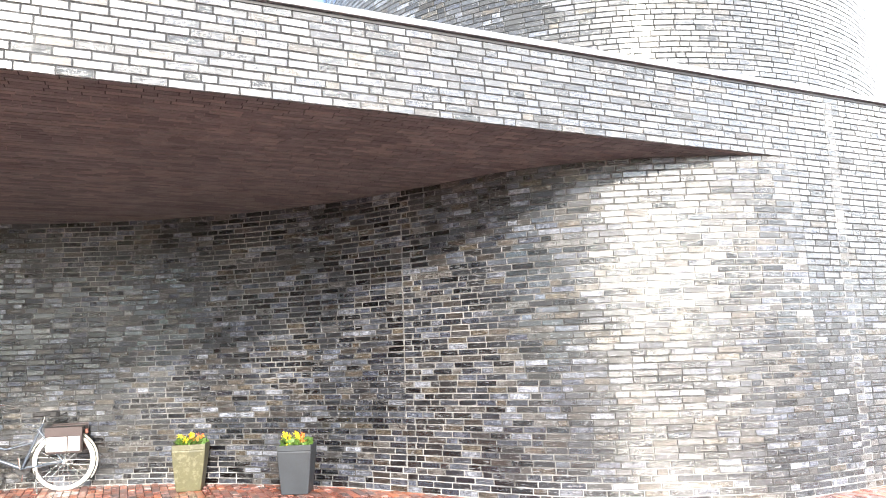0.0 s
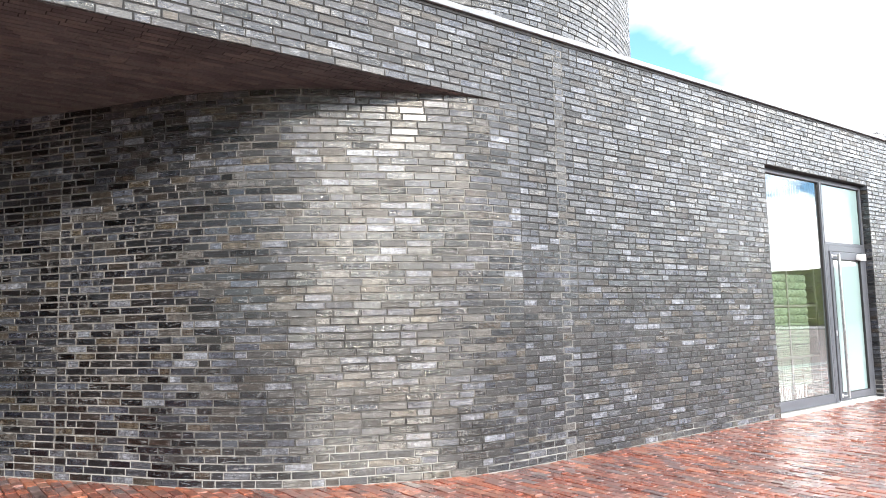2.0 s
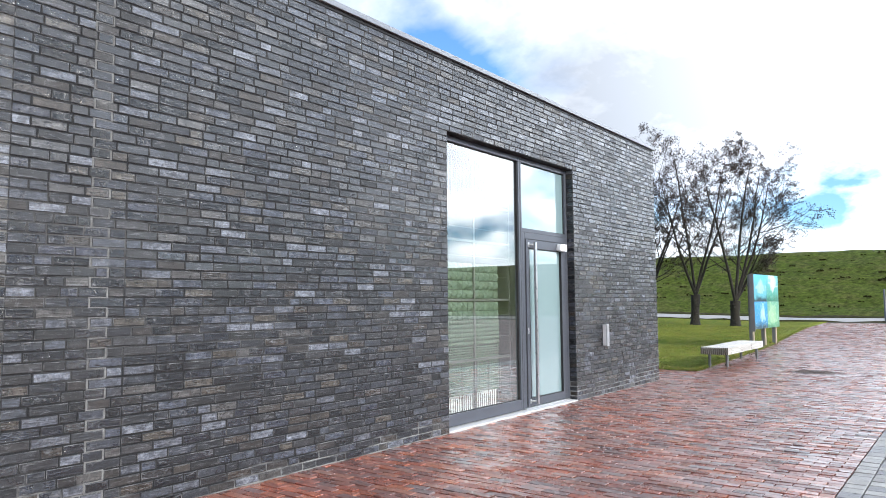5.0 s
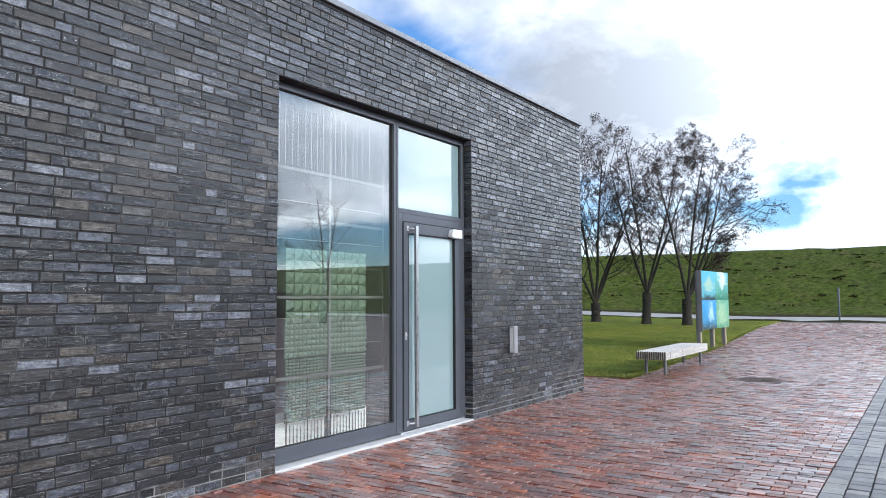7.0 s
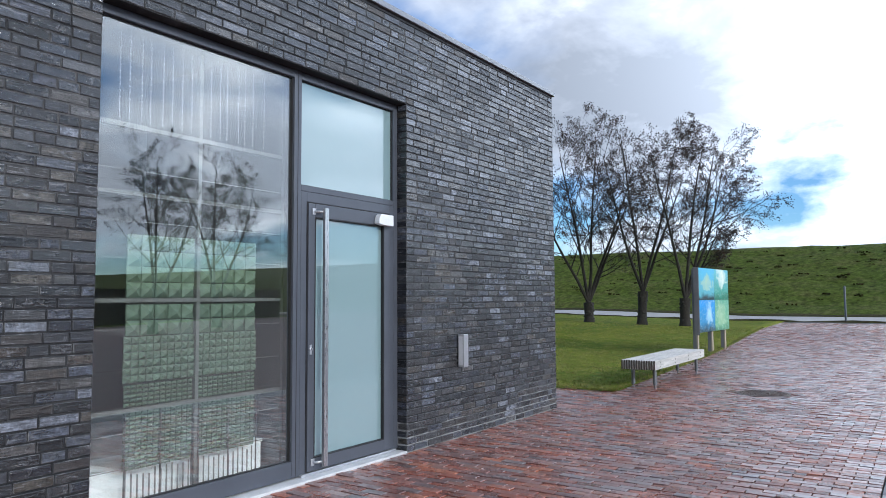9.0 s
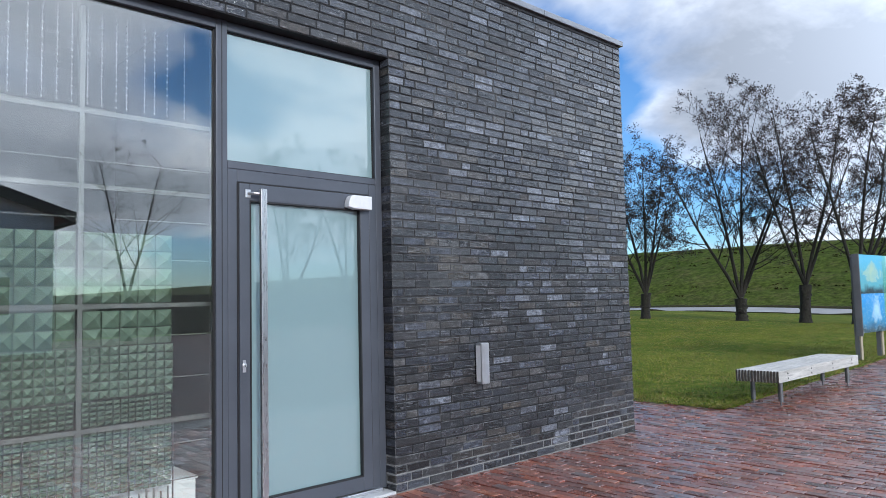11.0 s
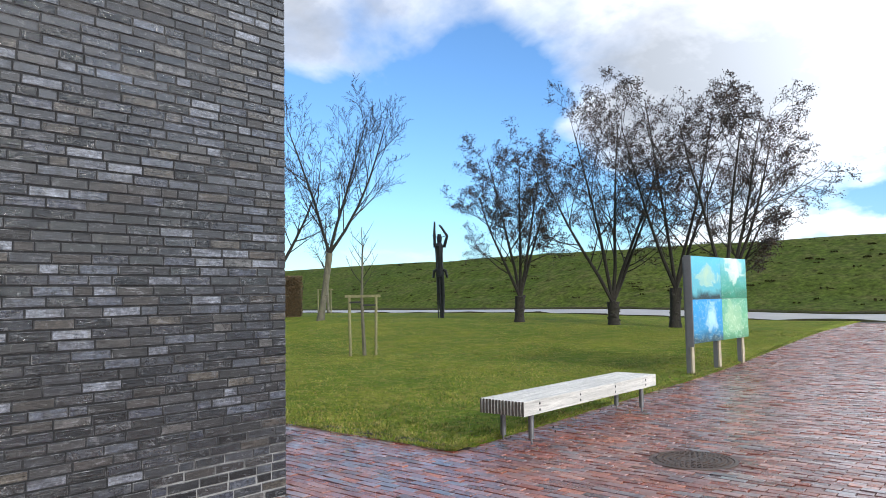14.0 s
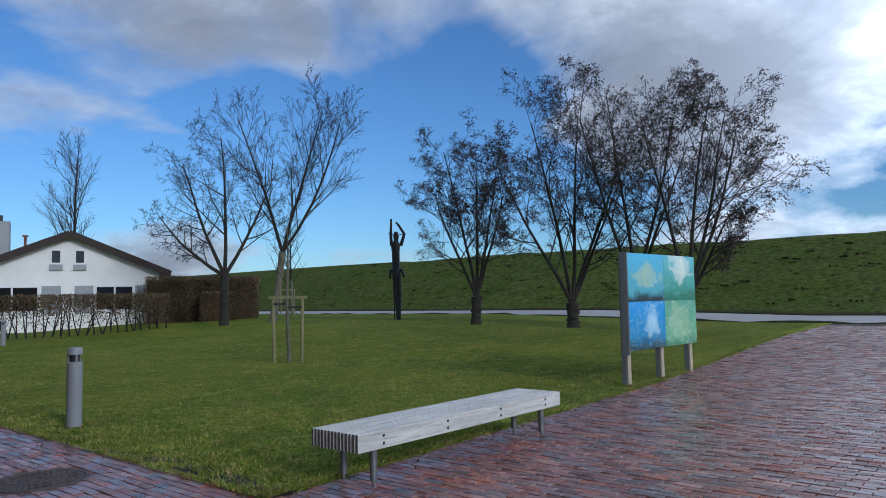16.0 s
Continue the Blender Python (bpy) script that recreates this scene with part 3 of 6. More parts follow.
# soffit of narrow brown pieces that run along the fascia
g = Geo()
rnd = random.Random(5)
y = WALL_Y + 0.02
while y < 12.0:
    x = -8.0 + rnd.uniform(-0.24, 0)
    while x < 7.0:
        length = rnd.choice((0.228, 0.228, 0.228, 0.108)) * (1 if y < 9 else 3)
        g.span(x, x + length, y, y + 0.056, SOFFIT_Z + rnd.uniform(0, 0.004), SOFFIT_Z + 0.03)
        x += length + 0.01
    y += 0.0667
g.span(-8.0, 7.0, WALL_Y + 0.01, 12.2, SOFFIT_Z + 0.010, SOFFIT_Z + 0.06)
put("ceiling_soffit", g, M_SOFFIT, label="brown brick soffit under the overhang", category="ceiling", kind="structure")

# metal coping along the parapet, in lengths
def coping():
    t = thing("coping", Matrix.Translation((0, WALL_Y, WALL_TOP)), "grey zinc coping along the parapet", "coping", kind="structure")
    x = -8.0
    while x < CORNER_X:
        x1 = min(x + 3.0, CORNER_X + 0.03)
        g = Geo()
        g.span(x + 0.002, x1 - 0.002, -0.035, 0.40, 0.03, 0.088)
        put("coping_sheet", g, M_COPING, t, bevel=0.006)
        x += 3.0
    g = Geo()
    g.span(-8.0, CORNER_X - 0.01, -0.002, 0.3, 0.0, 0.03)
    put("shadow_gap", g, M_GASKET, t)
    g = Geo()
    g.span(CORNER_X - 0.37, CORNER_X + 0.03, 0.41, 18.9, 0.03, 0.088)
    put("coping_return", g, M_COPING, t, bevel=0.006)


coping()

# the round upper storey, set back on the roof
TOWER_C, TOWER_R, TOWER_TOP = (7.4, 10.1), 4.5, 9.5
g = Geo()
g.lathe([(TOWER_R - RECESS, WALL_TOP - 0.1), (TOWER_R - RECESS, TOWER_TOP)], (*TOWER_C, 0), 96)
tower = put("wall_tower", g, M_MORTAR, label="round dark brick drum rising behind the parapet", category="wall", kind="structure")

# ---- window front with door ----
FY = WALL_Y + 0.11          # outer face of the frames
GY = FY + 0.035             # glass plane
SILL = 0.03


def window_front():
    t = thing("window_1", Matrix.Translation((0, 0, 0)), "tall window and glazed door in anthracite aluminium frames", "window", kind="structure")
    d = 0.075
    mid0, mid1, jamb = 12.70, 12.78, WIN_R - 0.062
    bars = [("frame_post", WIN_L + 0.004, WIN_L + 0.058, SILL, WIN_TOP), ("frame_post", mid0, mid1, SILL, WIN_TOP), ("frame_post", jamb, WIN_R - 0.004, SILL, WIN_TOP),
            ("frame_head", WIN_L + 0.059, mid0 - 0.001, WIN_TOP - 0.065, WIN_TOP - 0.004), ("frame_head", mid1 + 0.001, jamb - 0.001, WIN_TOP - 0.065, WIN_TOP - 0.004),
            ("frame_foot", WIN_L + 0.059, mid0 - 0.001, SILL, SILL + 0.13), ("transom", mid1 + 0.001, jamb - 0.001, 2.339, 2.388),
            ("door_frame", mid1 + 0.001, 12.846, SILL, 2.338), ("door_frame", 13.940, jamb - 0.001, SILL, 2.338), ("door_frame", 12.847, 13.939, 2.255, 2.338)]
    for name, x0, x1, z0, z1 in bars:
        box(name, x0, x1, FY, FY + d, z0, z1, M_FRAME, t, bevel=0.004)
    box("groove", 12.738, 12.743, FY - 0.0015, FY + 0.01, SILL, WIN_TOP - 0.01, M_GASKET, t)
    for name, x0, x1, z0, z1 in (("gasket", WIN_L + 0.058, mid0, SILL + 0.13, WIN_TOP - 0.065), ("gasket", mid1, jamb, 2.388, WIN_TOP - 0.065)):
        g = Geo()
        w = 0.008
        for a, b, c, e in ((x0, x0 + w, z0, z1), (x1 - w, x1, z0, z1), (x0 + w, x1 - w, z0, z0 + w), (x0 + w, x1 - w, z1 - w, z1)):
            g.span(a, b, GY - 0.012, GY + 0.02, c, e)
        put(name, g, M_GASKET, t)
    pane = box("pane", WIN_L + 0.062, mid0 - 0.004, GY, GY + 0.008, SILL + 0.135, WIN_TOP - 0.07, M_GLASS, t, label="clear reflecting pane")
    pane.visible_shadow = False
    box("pane", mid1 + 0.004, jamb - 0.004, GY + 0.001, GY + 0.009, 2.393, WIN_TOP - 0.07, M_FROST, t, label="pale green frosted pane")
    box("window_sill", WIN_L + 0.002, WIN_R - 0.002, WALL_Y - 0.005, FY + 0.10, -0.02, SILL - 0.012, M_LIGHT_STRIP, t, bevel=0.006, label="pale stone threshold strip")
    box("threshold", mid1, jamb, FY - 0.03, FY + 0.06, SILL - 0.011, SILL + 0.012, M_SATIN, t, bevel=0.004)
    return t


window_front()


def front_door():
    x0, x1, z0, z1 = 12.858, 13.930, SILL + 0.018, 2.245
    t = thing("door_1", Matrix.Translation((x0, FY, z0)), "closed anthracite door with frosted pale green glass", "door", kind="structure")
    w, h = x1 - x0, z1 - z0
    fl, fr, ft, fb = 0.075, 0.083, 0.112, 0.10
    dy0, dy1 = -0.012, 0.06
    for name, a, b, c, e in (("stile", 0, fl, 0, h), ("stile", w - fr, w, 0, h), ("rail", fl + 0.001, w - fr - 0.001, h - ft, h), ("rail", fl + 0.001, w - fr - 0.001, 0, fb)):
        box(name, a, b, dy0, dy1, c, e, M_FRAME, t, bevel=0.004)
    g = Geo()
    for a, b, c, e in ((-0.012, -0.001, 0, h), (w + 0.001, w + 0.008, 0, h), (-0.012, w + 0.008, h + 0.001, h + 0.009)):
        g.span(a, b, -0.002, 0.04, c, e)
    put("seal", g, M_GASKET, t)
    box("pane", fl + 0.003, w - fr - 0.003, 0.022, 0.030, fb + 0.003, h - ft - 0.003, M_FROST, t, label="pale green frosted pane")
    g = Geo()
    a, b, c, e, k = fl, w - fr, fb, h - ft, 0.009
    for p in ((a, a + k, c, e), (b - k, b, c, e), (a + k, b - k, c, c + k), (a + k, b - k, e - k, e)):
        g.span(p[0], p[1], dy0 - 0.001, 0.02, p[2], p[3])
    put("gasket", g, M_GASKET, t)
    # long square pull bar with two stand-offs
    g = Geo()
    g.span(0.120, 0.165, -0.085, -0.055, 0.03, 2.16)
    bar = put("pull_handle", g, M_STEEL, t, bevel=0.003, label="long brushed steel pull bar")
    for z in (0.07, 2.13):
        g = Geo()
        g.tube([(0.130, -0.056, z), (0.085, -0.05, z), (0.06, -0.011, z)], 0.011, 10)
        put("standoff", g, M_STEEL, bar, smooth=True)
        g = Geo()
        g.span(0.040, 0.078, -0.020, -0.011, z - 0.028, z + 0.028)
        put("fixing_plate", g, M_SATIN, bar, bevel=0.003)
    # door closer cover, a rounded white-metal wedge
    g = Geo()
    prof = [(0.0, 0.0), (0.0, 0.085)] + [(-0.25 - 0.07 * math.sin(k * math.pi / 12), 0.085 - 0.075 * (1 - math.cos(k * math.pi / 12))) for k in range(7)] + [(-0.22, 0.0)]
    n = len(prof)
    for y in (-0.075, -0.013):
        g.v += [(w - 0.016 + px_ * 0.67, y, h - 0.116 + pz * 1.2) for px_, pz in prof]
    g.f += [tuple(reversed(range(n))), tuple(range(n, 2 * n))] + [(k, (k + 1) % n, n + (k + 1) % n, n + k) for k in range(n)]
    put("door_closer", g, M_WHITE, t, bevel=0.005, label="pale metal door closer cover")
    g = Geo()
    g.lathe([(0.016, 0.0), (0.016, 0.008), (0.013, 0.010)], m=Matrix.Translation((0.03, dy0, 0.99)) @ pose(0, 0, 0, 90), sides=20)
    lock = put("lock_cylinder", g, M_SATIN, t, smooth=True)
    box("keyhole", 0.0275, 0.0325, dy0 - 0.0125, dy0 - 0.0095, 0.982, 0.997, M_BLACK, lock)
    box("escutcheon", 0.018, 0.042, dy0 - 0.004, dy0 - 0.0005, 0.945, 1.025, M_SATIN, t, bevel=0.003)


front_door()

# ---- room behind the glass ----
box("floor_inside", WIN_L - 1.5, WIN_R + 1.5, FY + 0.12, 9.0, -0.06, 0.03, M_CONCRETE, label="pale grey concrete floor indoors", category="floor", kind="structure")
box("wall_inside_back", WIN_L - 1.5, WIN_R + 1.5, 9.0, 9.2, 0, 4.0, M_PLASTER, label="plain grey interior wall", category="wall", kind="structure")
box("wall_inside_west", WIN_L - 1.7, WIN_L - 1.5, FY + 0.3, 9.2, 0, 4.0, M_PLASTER, label="plain grey interior wall", category="wall", kind="structure")
box("wall_inside_east", WIN_R + 1.5, WIN_R + 1.7, FY + 0.3, 9.2, 0, 4.0, M_PLASTER, label="plain grey interior wall", category="wall", kind="structure")
box("ceiling_inside", WIN_L - 1.5, WIN_R + 1.5, FY + 0.3, 9.0, 3.62, 3.72, M_PLASTER, label="plain pale interior ceiling", category="ceiling", kind="structure")
box("partition", 12.80, 12.87, FY + 0.10, 7.4, 0.03, 3.6, M_SCREEN_GREY, label="dark grey partition beside the door", category="partition", kind="structure")


def relief_screen():
    """Screen of cast glass reliefs in a slim steel frame, close behind the pane: large pyramids above, small ones lower, rods at the foot."""
    rnd = random.Random(31)
    y = WALL_Y + 0.33
    t = thing("glass_screen", Matrix.Translation((0, y, 0.03)), "screen of cast pyramid-relief glass tiles in slim steel frame", "screen")
    xl, xm, xr = 11.385, 11.942, 12.50
    for x in (WIN_L + 0.03, xm, 12.76):
        box("upright", x - 0.014, x + 0.014, -0.02, 0.02, 0.0, 3.25, M_SCREEN_GREY, t)
    for z in (0.684, 1.416, 2.14, 2.60):
        box("crossbar", WIN_L, 12.77, -0.021, 0.019, z - 0.014, z + 0.014, M_SCREEN_GREY, t)

    def pyramid(g, x, z, w, h, depth):
        o = len(g.v)
        ox, oz = rnd.uniform(-0.12, 0.12) * w, rnd.uniform(-0.12, 0.12) * h
        g.v += [(x, 0, z), (x + w, 0, z), (x + w, 0, z + h), (x, 0, z + h), (x + w / 2 + ox, -depth, z + h / 2 + oz),
                (x, 0.012, z), (x + w, 0.012, z), (x + w, 0.012, z + h), (x, 0.012, z + h)]
        g.f += [(o, o + 1, o + 4), (o + 1, o + 2, o + 4), (o + 2, o + 3, o + 4), (o + 3, o, o + 4), (o + 8, o + 7, o + 6, o + 5)]
        g.f += [(o + 5 + a, o + 5 + b, o + b, o + a) for a, b in ((0, 1), (1, 2), (2, 3), (3, 0))]

    for x0, x1 in ((xl, xm - 0.020), (xm + 0.020, xr)):
        # large tiles: four rows over the middle bar, two under it
        n = 5
        w = (x1 - x0) / n
        for z0, rows in ((1.176, 2), (1.434, 4)):
            for r in range(rows):
                for c in range(n):
                    g = Geo()
                    pyramid(g, x0 + c * w + 0.003, z0 + r * 0.109, w - 0.006, 0.103, 0.040)
                    put("relief_tile", g, M_RELIEF_BODY, t)
        # small tiles
        n = 10
        w = (x1 - x0 + 0.02) / n
        for r in range(6):
            for c in range(n):
                g = Geo()
                pyramid(g, x0 - 0.01 + c * w + 0.003, 0.862 + r * 0.052, w - 0.006, 0.047, 0.026)
                put("small_relief_tile", g, M_RELIEF_BODY, t)
        # close mesh of tiny facets above and below the low bar, and the rods at the foot
        n = 12
        w = (x1 - x0) / n
        for z0, rows in ((0.705, 5), (0.285, 13)):
            g = Geo()
            for r in range(rows):
                for c in range(n):
                    pyramid(g, x0 + c * w + 0.004, z0 + r * 0.030, w - 0.008, 0.022, 0.016)
            put("facet_panel", g, M_RELIEF_BODY, t, label="panel of tiny glass facets")
        for c in range(12):
            x = x0 + (c + 0.5) * w
            g = Geo()
            g.tube([(x, 0, 0.0), (x, 0, 0.24 + 0.045 * rnd.random())], 0.006, 6)
            put("glass_rod", g, M_SCREEN_GREY, t)
        for x in (x0 + 0.001, (x0 + x1) / 2, x1):
            box("thin_bar", x - 0.004, x + 0.004, -0.024, -0.016, 0.0, 0.67, M_BLACK, t)
    for z, mat in ((0.30, M_SCREEN_GREY), (0.53, M_SCREEN_GREY), (0.95, M_SCREEN_GREY), (1.22, M_SCREEN_GREY), (1.70, M_SCREEN_GREY), (1.95, M_SCREEN_GREY), (2.30, M_SCREEN_GREY)):
        box("cable", WIN_L + 0.02, 12.75, -0.003, 0.003, z, z + 0.006, mat, t)
    # strings of small glass drops that hang in the upper part
    for k in range(16):
        g = Geo()
        x, z = 11.30 + 0.085 * k + rnd.uniform(-0.02, 0.02), 3.2
        while z > 2.66:
            g.lathe([(0.001, -0.009), (0.007, 0.0), (0.001, 0.009)], (x, 0.03, z), 6)
            z -= 0.045
        g.tube([(x, 0.03, 2.66), (x, 0.03, 3.25)], 0.0012, 4)
        put("glass_string", g, M_SATIN, t)


M_RELIEF_BODY = material("cast_glass_relief", (0.105, 0.145, 0.115), rough=0.22, vary=0.18, scale=12, bump=0.1, spec=0.35)
relief_screen()


def display_shelf():
    t = thing("white_cabinet", Matrix.Translation((11.15, 5.62, 0.03)), "low white display cabinet behind the screen", "cabinet")
    box("body", 0, 1.6, 0, 0.4, 0.02, 0.24, M_WHITE, t, bevel=0.006)
    box("plinth", 0.03, 1.57, 0.03, 0.38, 0, 0.019, M_BLACK, t)
    box("top", -0.01, 1.61, -0.01, 0.41, 0.241, 0.262, M_WHITE, t, bevel=0.004)


display_shelf()


def wall_lamp():
    t = thing("wall_lamp", Matrix.Translation((14.985, WALL_Y, 0.90)), "slim upright satin aluminium wall light on brick", "wall light")
    g = Geo()
    g.span(-0.03, 0.03, -0.012, 0.004, -0.16, 0.16)
    put("back_plate", g, M_FRAME, t)
    g = Geo()
    g.span(-0.045, 0.045, -0.085, -0.013, -0.17, 0.17)
    put("cover", g, M_SATIN, t, bevel=0.004, label="satin aluminium cover")
    box("lens", -0.046, -0.0455, -0.07, -0.02, -0.15, 0.15, M_WHITE, t)


wall_lamp()

# ---- paving furniture and lawn ----


def manhole(x, y, r):
    z = rise(x, y)
    t = thing("manhole_cover", Matrix.Translation((x, y, z)), "round cast-iron manhole cover set in red paving", "manhole cover", "manhole covers")
    g = Geo()
    g.lathe([(r + 0.035, -0.05), (r + 0.035, 0.002), (r + 0.004, 0.004), (r + 0.002, -0.012), (0.01, -0.012)], sides=48)
    put("rim", g, M_IRON, t, smooth=True)
    g = Geo()
    g.lathe([(r + 0.15, -0.03), (r + 0.15, -0.0075), (r + 0.036, -0.0065)], sides=48)
    put("cut_paver_collar", g, M_PAVE_FAR, t, label="ring of cut red pavers")
    g = Geo()
    g.lathe([(r - 0.004, -0.011), (r - 0.004, 0.001), (r - 0.03, 0.003), (0.005, 0.003)], sides=48)
    lid = put("lid", g, M_IRON, t, smooth=True)
    g = Geo()
    for ring_r, n in ((0.07, 8), (0.13, 16), (0.19, 24), (0.25, 32), (0.305, 40)):
        for k in range(n):
            a = 2 * math.pi * (k + (0.5 if n % 16 else 0)) / n
            g.quad_box(Matrix.Translation((ring_r * math.cos(a), ring_r * math.sin(a), 0.005)) @ pose(0, 0, 0, 0, 0, math.degrees(a) + 45), 0.036, 0.020, 0.008)
    put("tread_pattern", g, M_IRON, lid)


for m_ in MANHOLES:
    manhole(*m_)


def bench():
    length, width, top, deep = 2.98, 0.56, 0.455, 0.145
    t = thing("bench", Matrix.Translation((19.74, 4.55, 0)) @ pose(0, 0, 0, 0, 0, 0.3), "low slatted bench of weathered grey timber on steel legs", "bench")
    n = 14
    pitch = width / n
    for k in range(n):
        slat = box("slat", 0.0, length, k * pitch, k * pitch + pitch * 0.66, top - deep, top, M_LARCH, t, bevel=0.004)
        slat.data.materials.append(M_LARCH_END)
        for p in slat.data.polygons:
            p.material_index = 1 if abs(p.normal.x) > 0.9 else 0
    for x in (0.25, 1.05, 1.85, 2.65):
        box("spacer", x, x + 0.06, pitch * 0.2, width - pitch * 0.5, top - deep + 0.03, top - 0.04, M_LARCH_END, t)
        for z in (top - 0.045, top - 0.105):
            g = Geo()
            g.lathe([(0.013, 0.0), (0.013, 0.004), (0.008, 0.007)], m=Matrix.Translation((x + 0.03, 0.001, z)) @ pose(0, 0, 0, 90), sides=14)
            put("bolt", g, M_BLACK, t, smooth=True)
    for x in (0.25, length - 0.25):
        for y in (0.09, width - 0.12):
            g = Geo()
            g.lathe([(0.030, 0.055), (0.030, top - deep)], (x, y, 0), 20)
            leg = put("leg", g, M_GALV, t, smooth=True)
            g = Geo()
            g.lathe([(0.010, 0.0), (0.010, 0.055)], (x, y, 0), 10)
            put("foot_bolt", g, M_GALV, leg, smooth=True)


bench()


def picture_material(name, top, mid, low, blob, seed, centre, size, streak):
    """A blurred underwater photograph: a vertical wash, one pale drifting body with a soft outline, and thin bright strands."""
    mat = bpy.data.materials.new(name)
    nt = nodes_of(mat)
    bsdf = node(nt, "ShaderNodeBsdfPrincipled", Roughness=0.5)
    out = nt.nodes.new("ShaderNodeOutputMaterial")
    nt.links.new(bsdf.outputs[0], out.inputs[0])
    tc = nt.nodes.new("ShaderNodeTexCoord")
    sep = nt.nodes.new("ShaderNodeSeparateXYZ")
    nt.links.new(tc.outputs["Generated"], sep.inputs[0])
    mp = nt.nodes.new("ShaderNodeMapping")
    mp.inputs["Location"].default_value = (seed * 3.7, 0, seed * 1.9)
    nt.links.new(tc.outputs["Generated"], mp.inputs[0])
    n1 = noise_node(nt, mp.outputs[0], 2.6, 4, 0.5, 0.6)
    n2 = noise_node(nt, mp.outputs[0], 4.5, 5, 0.65, 2.5)
    sway = math_node(nt, "MULTIPLY", math_node(nt, "SUBTRACT", n1, 0.5), 3.0)
    wash = ramp_node(nt, math_node(nt, "ADD", sep.outputs[2], math_node(nt, "MULTIPLY", sway, 0.2)), [(0.06, low), (0.26, mid), (0.95, top)])
    dx = math_node(nt, "DIVIDE", math_node(nt, "SUBTRACT", sep.outputs[0], centre[0]), size[0])
    dz = math_node(nt, "DIVIDE", math_node(nt, "SUBTRACT", sep.outputs[2], centre[1]), size[1])
    far = math_node(nt, "ADD", math_node(nt, "SQRT", math_node(nt, "ADD", math_node(nt, "MULTIPLY", dx, dx), math_node(nt, "MULTIPLY", dz, dz))), sway)
    col = mix_node(nt, ramp_node(nt, far, [(0.10, 0.95), (0.60, 0.60), (1.25, 0.0)]), wash, blob)
    col = mix_node(nt, ramp_node(nt, far, [(0.66, 0.0), (0.74, 0.28), (0.80, 0.0)]), col, mix_node(nt, n2, blob, (0.92, 0.95, 0.90)))
    col = mix_node(nt, ramp_node(nt, n2, [(0.535, 0.0), (0.555, streak), (0.575, 0.0)]), col, (0.80, 0.90, 0.84))
    nt.links.new(col, bsdf.inputs["Base Color"])
    return mat


def sign_board():
    t = thing("picture_board", Matrix.Translation((26.79, 5.71, rise(27, 6))) @ pose(0, 0, 0, 0, 0, -2.4), "board with four blue-green underwater photographs on timber posts", "sign")
    w, z0, z1 = 2.58, 0.56, 2.17
    pics = [picture_material("photo_a", (0.10, 0.50, 0.74), (0.10, 0.42, 0.50), (0.004, 0.03, 0.04), (0.42, 0.60, 0.44), 1, (0.58, 0.52), (0.34, 0.34), 0.1),
            picture_material("photo_b", (0.14, 0.52, 0.60), (0.06, 0.34, 0.26), (0.02, 0.20, 0.12), (0.80, 0.90, 0.80), 2, (0.52, 0.86), (0.36, 0.40), 0.25),
            picture_material("photo_c", (0.02, 0.32, 0.75), (0.02, 0.26, 0.52), (0.004, 0.05, 0.08), (0.45, 0.72, 0.86), 3, (0.66, 0.62), (0.30, 0.32), 0.5),
            picture_material("photo_d", (0.12, 0.40, 0.26), (0.16, 0.44, 0.24), (0.08, 0.26, 0.14), (0.34, 0.56, 0.34), 4, (0.42, 0.55), (0.40, 0.50), 0.6)]
    for k, (i, j) in enumerate(((0, 1), (1, 1), (0, 0), (1, 0))):
        hw, hh = w / 2, (z1 - z0) / 2
        box("photo_panel", i * hw + 0.003, (i + 1) * hw - 0.003, -0.022, 0.0, z0 + j * hh + 0.003, z0 + (j + 1) * hh - 0.003, pics[k], t)
    box("backing", 0.0, w, 0.001, 0.03, z0 + 0.01, z1 - 0.01, M_SIGN_SIDE, t)
    for x in (0.04, w * 0.5 - 0.05, w - 0.16):
        post = box("post", x, x + 0.11, 0.085, 0.17, 0, z1 - 0.02, M_SIGN_SIDE, t, bevel=0.004)
        box("post_face", x + 0.002, x + 0.108, 0.055, 0.084, 0, z0 + 0.06, M_POST, post, bevel=0.004, label="pale timber post facing")
    box("side_cheek", -0.03, -0.003, -0.02, 0.11, 0.50, z1 + 0.01, M_SIGN_SIDE, t, bevel=0.004)


sign_board()


def bollard_lamp(x, y, z, label):
    t = thing("bollard_light", Matrix.Translation((x, y, z)), label, "bollard light", "bollard lights on the lawn")
    r = 0.088
    g = Geo()
    g.lathe([(r, 0), (r, 0.78), (r - 0.012, 0.785)], sides=32)
    put("post", g, M_BOLLARD, t, smooth=True)
    g = Geo()
    g.lathe([(r - 0.03, 0.785), (r - 0.03, 0.865)], sides=24)
    put("lamp_core", g, M_BLACK, t, smooth=True)
    for a in (20, 140, 260):
        g = Geo()
        g.quad_box(pose(0, 0, 0, 0, 0, a) @ Matrix.Translation((r - 0.02, 0, 0.825)), 0.03, 0.02, 0.078)
        put("strut", g, M_BOLLARD, t)
    g = Geo()
    g.lathe([(r - 0.01, 0.865), (r, 0.87), (r, 0.945), (r - 0.008, 0.955)], sides=32)
    put("cap", g, M_BOLLARD, t, smooth=True)


bollard_lamp(19.78, 9.66, 0.01, "grey cylindrical bollard light standing in the lawn")
bollard_lamp(25.93, 30.7, 0.02, "grey bollard light in front of a trimmed hedge")


# ---- trees ----


